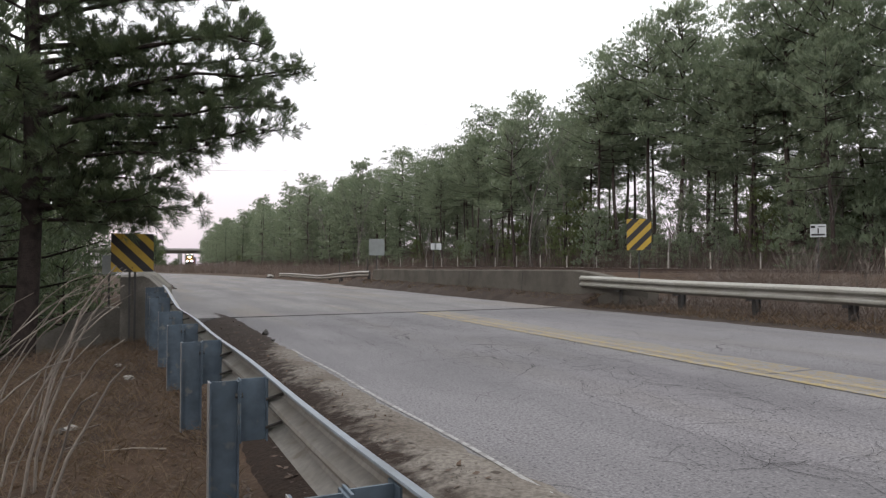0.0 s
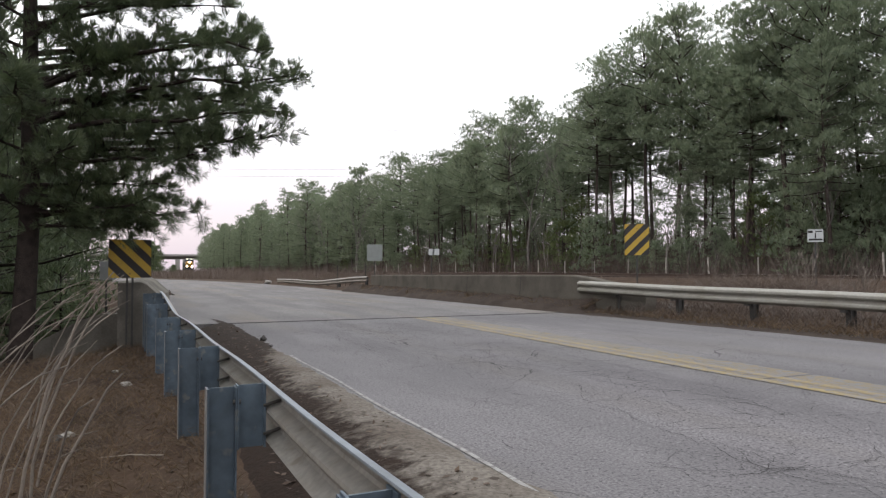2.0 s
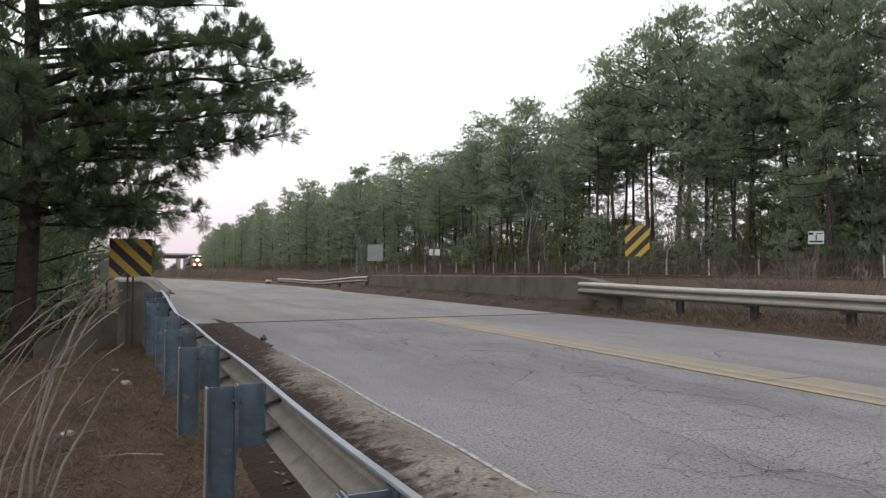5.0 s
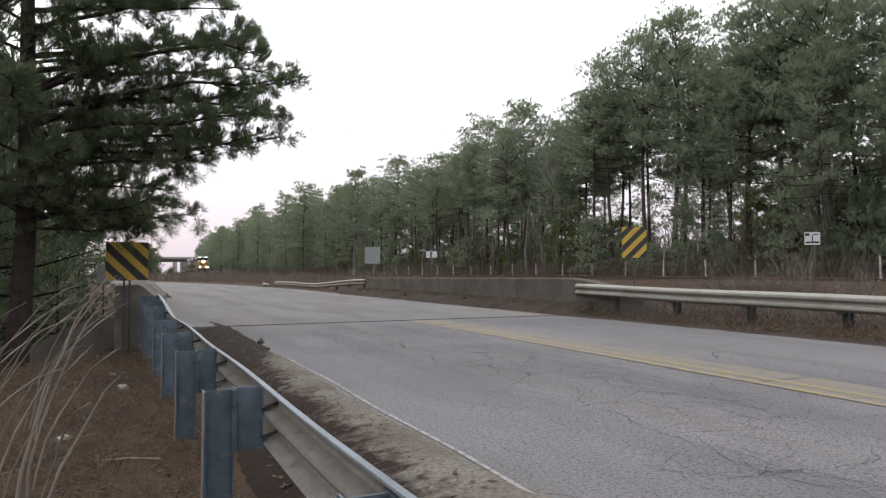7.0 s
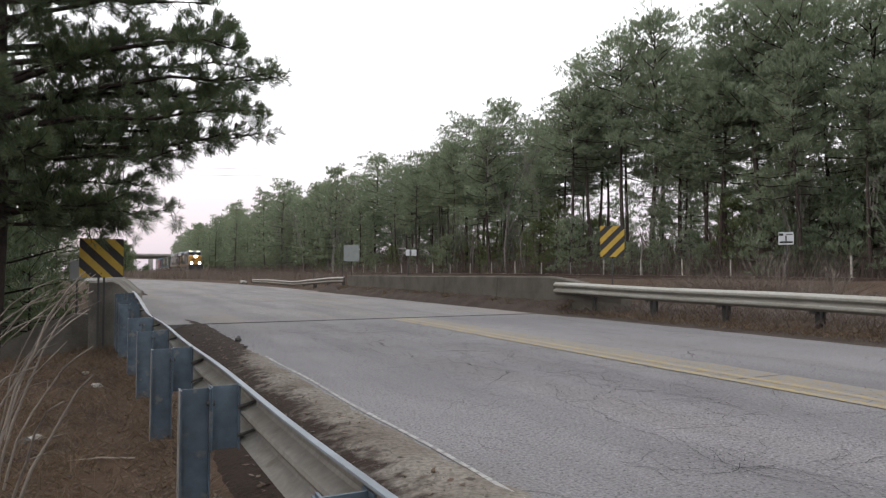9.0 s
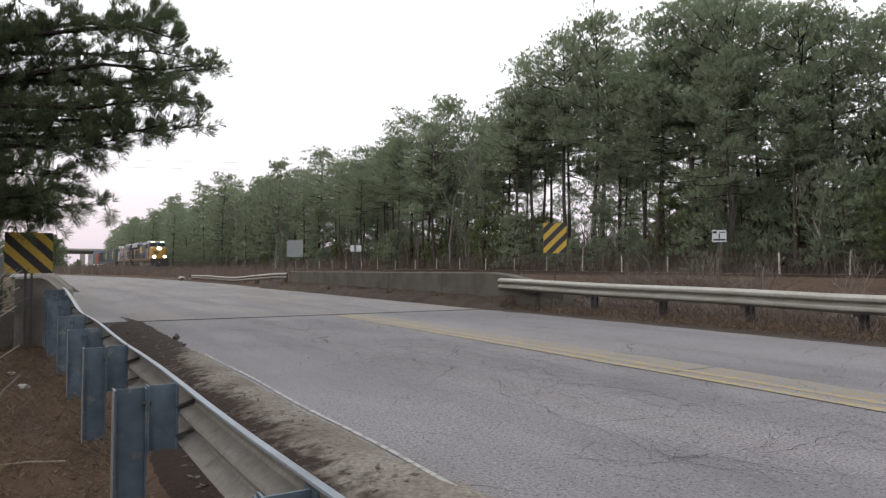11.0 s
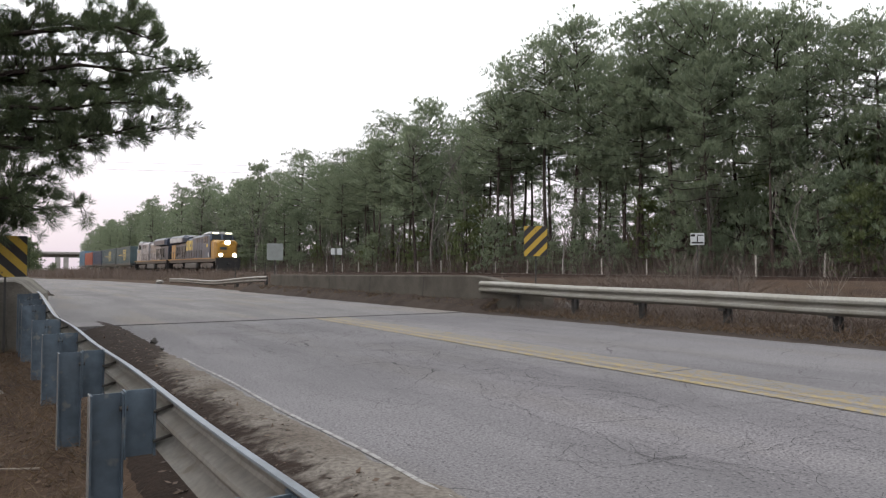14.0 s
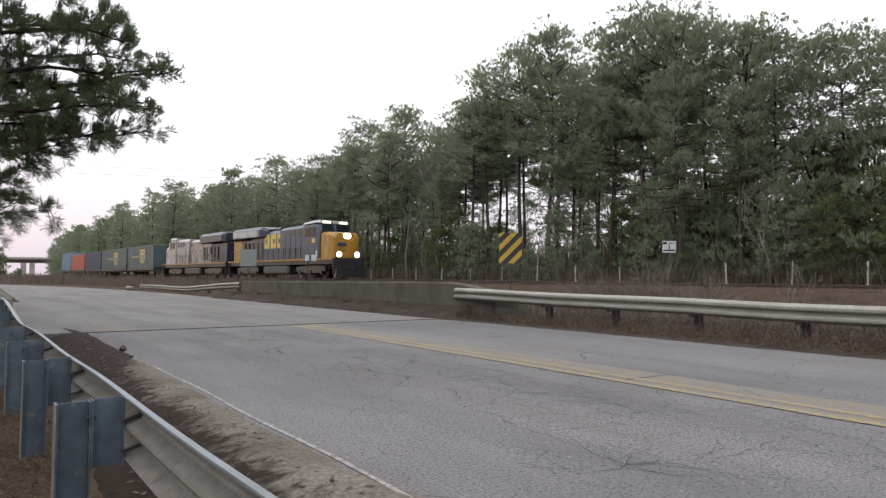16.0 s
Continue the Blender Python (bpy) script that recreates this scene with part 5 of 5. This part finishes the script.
            part("hood_door", boxm(x - 0.018, x + 0.018, y0 - 0.13, y0 + 0.13, 1.8, 3.2), side if i % 2 else M_DARK, e)
    part("rear_hood", boxm(-1.1, 1.1, -17.7, -15.5, 1.62, 3.6, bev=0.04), M_NAVY, e)
    part("end_hood", boxm(-1.12, 1.12, -LOCO + 0.75, -17.7, 1.62, 3.62, bev=0.04), M_GOLD if lit else M_NAVY, e, "rear end hood")
    rad = part("radiator", loft([slab(1.25, -LOCO + 0.8, 3.72, 4.66, 0.2), slab(1.52, -LOCO + 1.3, 3.78, 4.74, 0.3), slab(1.52, -13.0, 3.78, 4.74, 0.3), slab(1.1, -12.2, 3.85, 4.5, 0.2)]), M_NAVY, e, "overhanging dark radiator housing")
    if lit:
        for x in (-1.53, 1.53):
            part("radiator_panel", boxm(x - 0.012, x + 0.012, -18.9, -13.4, 3.86, 4.42), M_ROOF, rad, "pale radiator intake panel")
    for x in (-1.16, 1.16):
        for i in range(5):
            part("pipe_run", boxm(x - 0.06, x + 0.06, -17.4 + i * 0.95, -16.9 + i * 0.95, 2.0 + 0.25 * (i % 3), 3.3), M_TANK if i % 2 else M_DARK, e)
    for i in range(7):
        part("roof_fin", boxm(-1.1, 1.1, -18.6 + i * 0.5, -18.5 + i * 0.5, 4.70, 4.76), M_DARK, rad)
    # tank, trucks, wheels
    part("fuel_tank", boxm(-1.35, 1.35, -12.6, -7.8, 0.35, 1.15, bev=0.15), M_TANK, e, "grey fuel tank")
    for yc in (-4.2, -LOCO + 4.2):
        for x in (-1.12, 1.12):
            tr = part("truck_frame", loft([[(x - 0.09, yc - 2.35, z) for z in (0.62, 0.95)] + [(x + 0.09, yc - 2.35, z) for z in (0.95, 0.62)],
                                           [(x - 0.09, yc - 1.0, z) for z in (0.45, 1.05)] + [(x + 0.09, yc - 1.0, z) for z in (1.05, 0.45)],
                                           [(x - 0.09, yc + 1.0, z) for z in (0.45, 1.05)] + [(x + 0.09, yc + 1.0, z) for z in (1.05, 0.45)],
                                           [(x - 0.09, yc + 2.35, z) for z in (0.62, 0.95)] + [(x + 0.09, yc + 2.35, z) for z in (0.95, 0.62)]]), M_DARK, e)
            for dy in (-1.75, 0.0, 1.75):
                part("axle_box", boxm(x - 0.16, x + 0.16, yc + dy - 0.18, yc + dy + 0.18, 0.36, 0.72, bev=0.03), M_DARK, tr)
                part("wheel", cyl(bmesh.new(), (x * 0.69 - 0.06, yc + dy, 0.53), (x * 0.69 + 0.06, yc + dy, 0.53), 0.53, n=20), M_RUST, e)
    # hand rails
    for x in (-1.47, 1.47):
        for i in range(15):
            y0 = -5.4 - i * (LOCO - 6.4) / 14
            part("stanchion", boxm(x - 0.018, x + 0.018, y0 - 0.018, y0 + 0.018, 1.62, 2.55), M_DARK, e)
        part("hand_rail", boxm(x - 0.018, x + 0.018, -LOCO + 1.0, -5.4, 2.53, 2.57), M_DARK, e)
    return e


def container_car(label, colour, length, top, mark):
    """A flat container car with one box on it; y = 0 at its leading end."""
    c = empty("container_car", pose(0, 0, 0), label=label, category="freight car", group="container cars of the train")
    b = part("container", boxm(-1.22, 1.22, -length + 0.15, -0.15, 1.35, top, bev=0.02), colour, c)
    n = int(length / 0.6)
    for x in (-1.225, 1.225):
        for i in range(n):
            y0 = -0.4 - i * (length - 0.8) / (n - 1)
            part("rib", boxm(x - 0.022, x + 0.022, y0 - 0.10, y0 + 0.10, 1.5, top - 0.14), colour, b)
        for y0 in (-0.2, -length + 0.2):
            part("corner_post", boxm(x - 0.03, x + 0.03, y0 - 0.09, y0 + 0.09, 1.35, top), colour, b)
        part("top_rail", boxm(x - 0.03, x + 0.03, -length + 0.15, -0.15, top - 0.12, top + 0.005), colour, b)
        if mark:
            yc = -length * 0.41
            shield = [(-1.25, 3.75), (1.25, 3.75), (1.25, 2.55), (0.75, 2.05), (0.0, 1.85), (-0.75, 2.05), (-1.25, 2.55)]
            turn = pose(x, yc, 0, 0, 0, 90) @ pose(0, -x, 0)
            part("emblem", prism(bmesh.new(), shield, x - 0.03, x + 0.03), M_MARK, b, "yellow shield outline", at=turn)
            part("emblem_field", prism(bmesh.new(), [(u * 0.76, 2.84 + (w - 2.84) * 0.78) for u, w in shield], x - 0.034, x + 0.034), colour, b, at=turn)
            for z0, z1, hw in ((3.02, 3.36, 0.72), (2.55, 2.80, 0.5), (2.25, 2.40, 0.28)):
                part("emblem_bar", prism(bmesh.new(), [(-hw, z0), (hw, z0), (hw, z1), (-hw, z1)], x - 0.038, x + 0.038), M_MARK, b, at=turn)
            part("stripe_mark", boxm(x - 0.026, x + 0.026, yc - 5.4, yc - 1.7, 2.78, 2.90), M_MARK, b, "faint yellow bar")
    part("car_frame", boxm(-1.25, 1.25, -length - 0.2, 0.1, 1.0, 1.33), M_DARK, c, "dark car frame")
    for yc in (-1.4, -length + 1.4):
        for x in (-1.0, 1.0):
            part("side_frame", boxm(x - 0.07, x + 0.07, yc - 1.1, yc + 1.1, 0.45, 0.85, bev=0.05), M_DARK, c)
            for dy in (-0.85, 0.85):
                part("wheel", cyl(bmesh.new(), (x * 0.75 - 0.06, yc + dy, 0.43), (x * 0.75 + 0.06, yc + dy, 0.43), 0.43, n=16), M_RUST, c)
    return c


def build_train():
    """Each vehicle with its distance behind the train's head, and its length; a turned engine runs cab last."""
    cars = [(locomotive("dark blue diesel locomotive with gold nose and lit headlights", M_BLUE, True, M_GOLD, M_MARK), -0.55, LOCO, False),
            (locomotive("dirty diesel locomotive, grey with painted sky sheen, coupled cab rearward", M_GREYSIDE, False, M_GREYSIDE, M_GREYPALE), 20.1, LOCO, True)]
    k = 45.0
    for lab, col, ln, top, mark in (("teal-grey container with yellow shield on a flat car", M_TEAL, 12.8, 4.25, True), ("teal-grey container with yellow shield on a flat car", M_TEAL, 16.2, 4.25, True),
                                    ("dark blue container on a flat car", M_CNAVY, 13.6, 4.25, False), ("orange container on a flat car", M_ORANGE, 14.6, 4.2, False),
                                    ("light blue container on a flat car", M_SKYBLUE, 12.5, 4.9, False)):
        cars.append((container_car(lab, col, ln, top, mark), k, ln, False))
        k += ln + 0.75
    return cars


def head_at(t):
    """Metres by which the train's head is short of its last place, t seconds on."""
    r = 16.0 - t
    return 16.04 * r - 0.093 * r * r


TRAIN = build_train()


def train_pose(k, length, turned):
    a, b = tk(k, 0, TRACK_Z), tk(k + length, 0, TRACK_Z)
    d = a - b
    rz = math.degrees(math.atan2(-d.x, d.y))
    return pose(b.x, b.y, b.z, 0, 0, rz + 180) if turned else pose(a.x, a.y, a.z, 0, 0, rz)

# ---- signs, fences, overpass, wires, litter ----
def hazard_sign(at, w, h, down, mirrored, double, label, phase=-0.03):
    """A square warning board with slanting stripes on a steel post; local y points away from the reader."""
    s = empty("hazard_sign", at, label=label, category="road sign", group="hazard markers")
    board = part("board", boxm(-w / 2, w / 2, 0.0, 0.004, 0, h), M_SIGNBACK, s, "bare aluminium back")
    part("face", boxm(-w / 2, w / 2, -0.006, -0.0005, 0, h), M_BLACK, board, "black face")
    step = (w + h) / 4.0
    for i in range(-1, 6):
        # stripe band between the slanted lines u = c and u = c + step/2, cut to the board
        c0, c1 = i * step + phase, i * step + step * 0.48 + phase
        poly = []
        for (x, z) in clip_band(w, h, c0, c1):
            poly.append(((x - w / 2) * (-1 if mirrored else 1), z))
        if len(poly) > 2:
            part("stripe", prism(bmesh.new(), poly, -0.009, -0.0065), M_SIGNYEL, board, "yellow diagonal stripe")
    for x in ((-0.045, 0.045) if double else (0.0,)):
        part("post", box(box(bmesh.new(), x - 0.017, x + 0.017, 0.006, 0.012, -down, h * 0.9), x - 0.012, x + 0.012, 0.012, 0.03, -down, h * 0.9), M_SIGNPOST, s)
    for z in (h * 0.1, h * 0.85):
        part("bolt", cyl(bmesh.new(), (0, -0.016, z), (0, 0.0, z), 0.012, n=8), M_BOLT, s)
    return s


def clip_band(w, h, c0, c1):
    """The part of the board w x h whose x + (h - z) lies between c0 and c1, in order round."""
    poly = [(0, 0), (w, 0), (w, h), (0, h)]
    f = lambda p: p[0] + (h - p[1])
    for sign, c in ((1, c0), (-1, c1)):
        out = []
        for i, p in enumerate(poly):
            q = poly[(i + 1) % len(poly)]
            a, b = sign * (f(p) - c), sign * (f(q) - c)
            if a >= 0:
                out.append(p)
            if a * b < 0:
                t = a / (a - b)
                out.append((p[0] + (q[0] - p[0]) * t, p[1] + (q[1] - p[1]) * t))
        poly = out
        if not poly:
            return []
    return poly


def plain_sign(name, at, w, h, down, face, label, bars=(), thick=0.05):
    s = empty(name, at, label=label, category="road sign")
    b = part("board", boxm(-w / 2, w / 2, -0.004, 0.004, 0, h, bev=0.002), face, s)
    for x0, x1, z0, z1 in bars:
        part("writing_bar", boxm(x0, x1, -0.0085, -0.0045, z0, z1), M_BLACK, b, "small dark bar")
    part("post", boxm(-thick / 2, thick / 2, 0.006, 0.03, -down, h * 0.9), M_SIGNPOST, s)
    return s


def build_signs():
    hazard_sign(pose(-5.62, 12.0, 0.99, 0, 0, 24), 0.70, 0.69, 1.6, True, True, "black and yellow striped hazard board on twin posts", -0.19)
    hazard_sign(pose(5.03, 17.0, 1.50, 0, 0, -10), 0.61, 0.80, 1.6, False, False, "black and yellow striped hazard board behind the guardrail")
    plain_sign("traffic_sign", pose(-3.6, 36.0, 1.66, 0, 0, 6), 0.83, 0.89, 2.0, M_SIGNBACK, "grey bare back of a square traffic sign")
    plain_sign("traffic_sign", pose(-6.55, 13.0, 0.94, 0, 0, 10), 0.24, 0.36, 1.5, M_SIGNBACK, "narrow grey sign back beside the parapet end", thick=0.03)
    plain_sign("track_sign", pose(12.46, 22.0, 2.05, 0, 0, -20), 0.47, 0.42, 1.9, M_SIGNWHITE, "small white track-side sign with dark lettering",
               bars=((-0.22, -0.08, 0.30, 0.38), (-0.02, 0.02, 0.12, 0.30), (-0.2, 0.2, 0.05, 0.11), (0.0, 0.2, 0.33, 0.36)))
    tw = plain_sign("track_sign", pose(-0.31, 33.0, 1.90, 0, 0, 0), 0.28, 0.31, 1.7, M_SIGNWHITE, "pale twin-panel track-side sign")
    tw.matrix_basis = pose(-0.48, 33.0, 1.90)
    part("board", boxm(0.06 + 0.0, 0.06 + 0.28 + 0.06, -0.004, 0.004, 0, 0.31, bev=0.002), M_SIGNWHITE, tw)


def fence_line(name, ks, o, h, label, material, wires):
    """Wire fence beside the railway: leaning posts and strands."""
    f = empty(name, pose(0, 0, 0), label=label, category="fence")
    rng = random.Random(len(ks))
    tops = []
    for k in ks:
        p = on_ground(tk(k, o), 0.2)
        q = p + Vector((rng.uniform(-0.05, 0.05), rng.uniform(-0.05, 0.05), h + 0.2 + rng.uniform(-0.08, 0.1)))
        r = rng.uniform(0.045, 0.06) if material is M_FENCEPOST else 0.03
        part("post", cyl(bmesh.new(), p, q, r, r * 0.9, 7), material, f)
        tops.append((p, q))
    for w in wires:
        V, F = [], []
        for (a0, a1), (b0, b1) in zip(tops, tops[1:]):
            a, b = a0.lerp(a1, w), b0.lerp(b1, w)
            tube(V, F, [a, a.lerp(b, 0.5) - Vector((0, 0, 0.03)), b], [0.006] * 3, 3)
        raw("wire", V, F, M_WIRE, f)


def build_fences():
    fence_line("far_fence", [-44 + 3.6 * i for i in range(26)], 9.2, 1.35, "wire fence on pale weathered posts along the wood", M_FENCEPOST, (0.45, 0.7, 0.92))
    fence_line("near_fence", [-27 + 4.2 * i for i in range(6)], -13.5, 1.35, "thin wire fence on steel posts behind the parapet", M_SIGNPOST, (0.6, 0.9))


def build_overpass():
    """The distant road bridge over the railway."""
    c = Vector((-118, 318, 0))
    o = empty("overpass", pose(c.x, c.y, 0, 0, 0, 21), label="distant pale concrete road overpass above the railway", category="bridge")
    part("deck", boxm(-46, 46, -5, 5, 7.9, 8.4), M_CONC_PALE, o)
    for y in (-5.1, 5.1):
        part("parapet", boxm(-46, 46, y - 0.15, y + 0.15, 8.4, 9.2), M_CONC_WHITE, o)
    # Darker concrete here: the shade under the deck is put into the colour.
    for i in range(4):
        part("girder", boxm(-46, 46, -4.4 + 2.7 * i, -3.9 + 2.7 * i, 6.9, 7.9), M_CONC, o, "shaded girder")
    for x in (-18, -7.6, -4.4, 10):
        part("pier", box(bmesh.new(), x - 1.0, x + 1.0, -4.2, 4.2, -1.5, 6.9, bev=0.2), M_CONC_WHITE, o)


def build_line_bushes():
    """Scrubby evergreens and bare brush on the near side of the line, this side of the overpass."""
    rng = random.Random(83)
    kinds = []
    for i in range(3):
        kinds.append((5.0, pine("young_pine", pose(0, 0, -80), pine_mesh(600 + i, 5.0, 0.03, 2.3, 26, 8, 4, 0.42, 0.07), M_SHRUB if i == 1 else M_NEEDLE_NEAR,
                                "bushy evergreen scrub beside the far line", "scrub by the overpass")))
    spots = []
    for i in range(26):
        y = rng.uniform(150, 290)
        r = rng.uniform(-0.46, -0.398)
        spots.append((r * y, y, (rng.uniform(5.5, 8.5) if r < -0.432 else rng.uniform(1.8, 2.9)) * (0.5 + y / 380)))
    scatter(kinds, spots, rng, lambda x, y, e: e)

    def wide(r):
        y = r.uniform(95, 300)
        p = Vector(((-0.47 + 0.17 * r.random() ** 1.4) * y, y, 0))
        k, o = to_track(p.x, p.y)
        return on_ground(p) if road_q(*to_road(p.x, p.y)) > 11.8 and abs(o) > 3.2 else None
    blades("far_brush", rng, 9000, wide, lambda r: r.uniform(0.5, 1.9), 0.05, 0.45, M_BRUSH, label="brown leafless brush on the far railway bank", category="undergrowth")


def build_wires():
    for z, y, x0, x1 in ((24.0, 150, -75, 30), (22.4, 150, -75, 30), (33, 150, -60, 20)):
        V, F = [], []
        pts = [Vector((x0 + (x1 - x0) * i / 10, y + 5 * i / 10, z + 1.2 * i / 10 + 4 * ((i - 5) / 5) ** 2 * 0.15)) for i in range(11)]
        tube(V, F, pts, [0.03] * 11, 4)
        raw("power_line", V, F, M_WIRE, label="thin overhead power line crossing the sky", category="power line", group="overhead wires", kind="structure")


def lump(name, p, r, material, label, cat, squash=0.6):
    bm = bmesh.new()
    bmesh.ops.create_icosphere(bm, subdivisions=2, radius=r)
    for v in bm.verts:
        v.co *= 1 + 0.8 * noise.noise(v.co * 1.6 / r + Vector((p[0], p[1], 0)))
        v.co.z *= squash
    return put(name, bm, material, label=label, category=cat, at=pose(*p))


def build_litter():
    p = sq(10.8, 1.78)
    lump("stone", (p.x, p.y, 0.03), 0.055, M_BOLT, "dark fist-sized stone on the pavement edge", "stone", 0.8)
    p = sq(9.9, 1.74)
    lump("stone", (p.x, p.y, 0.012), 0.03, M_BOLT, "small dark stone near the pavement edge", "stone", 0.6)
    for s, q, r, lab in ((8.9, -0.15, 0.06, "crumpled white paper cup on the bank"), (6.5, -0.55, 0.06, "crumpled white wrapper in dead grass"), (9.9, -0.3, 0.05, "small white scrap of litter")):
        p = on_ground(sq(s, q), 0)
        lump("litter", (p.x, p.y, p.z + r * 0.4), r, M_PAPER, lab, "litter", 0.5)
    p = on_ground(sq(6.35, -0.62), 0)
    lump("stone", (p.x, p.y, p.z + 0.02), 0.06, M_BOLT, "dark stone lying in dead grass", "stone", 0.6)
    p = bend(58, 10.6)
    lump("litter", (p.x, p.y, 0.15), 0.35, M_PAPER, "white bag lying at the far roadside", "litter", 0.5)
    rng = random.Random(17)
    for i in range(16):
        p = on_ground(sq(rng.uniform(12.4, 15.2), rng.uniform(11.7, 13.2)), 0.05)
        lump("riprap_stone", (p.x, p.y, p.z + 0.05), rng.uniform(0.15, 0.32), M_ROCK, "pale grey riprap stone below the guardrail", "stone", 0.6)["group"] = "riprap"
    for i in range(10):
        s, q = rng.uniform(1.5, 8.5), rng.uniform(-2.8, 0.3)
        p = on_ground(sq(s, q), 0)
        a, ln = rng.uniform(0, 6.28), rng.uniform(0.25, 0.8)
        V, F = [], []
        d = Vector((math.cos(a), math.sin(a), 0)) * ln
        tube(V, F, [Vector((0, 0, 0.015)), d * 0.5 + Vector((0, 0, 0.03)), d + Vector((0, 0, 0.02))], [0.007, 0.006, 0.003], 5)
        raw("fallen_twig", V, F, M_CANE, at=pose(*p), label="dry twig lying on the bank", category="twig", group="fallen twigs")


build_signs()
build_fences()
build_overpass()
build_line_bushes()
build_wires()
build_litter()


def motions():
    """The train runs in along the line; every vehicle follows the rails."""
    for ob, k, length, turned in TRAIN:
        walk(ob, [(t, train_pose(k + head_at(t), length, turned)) for t in range(17)])


motions()
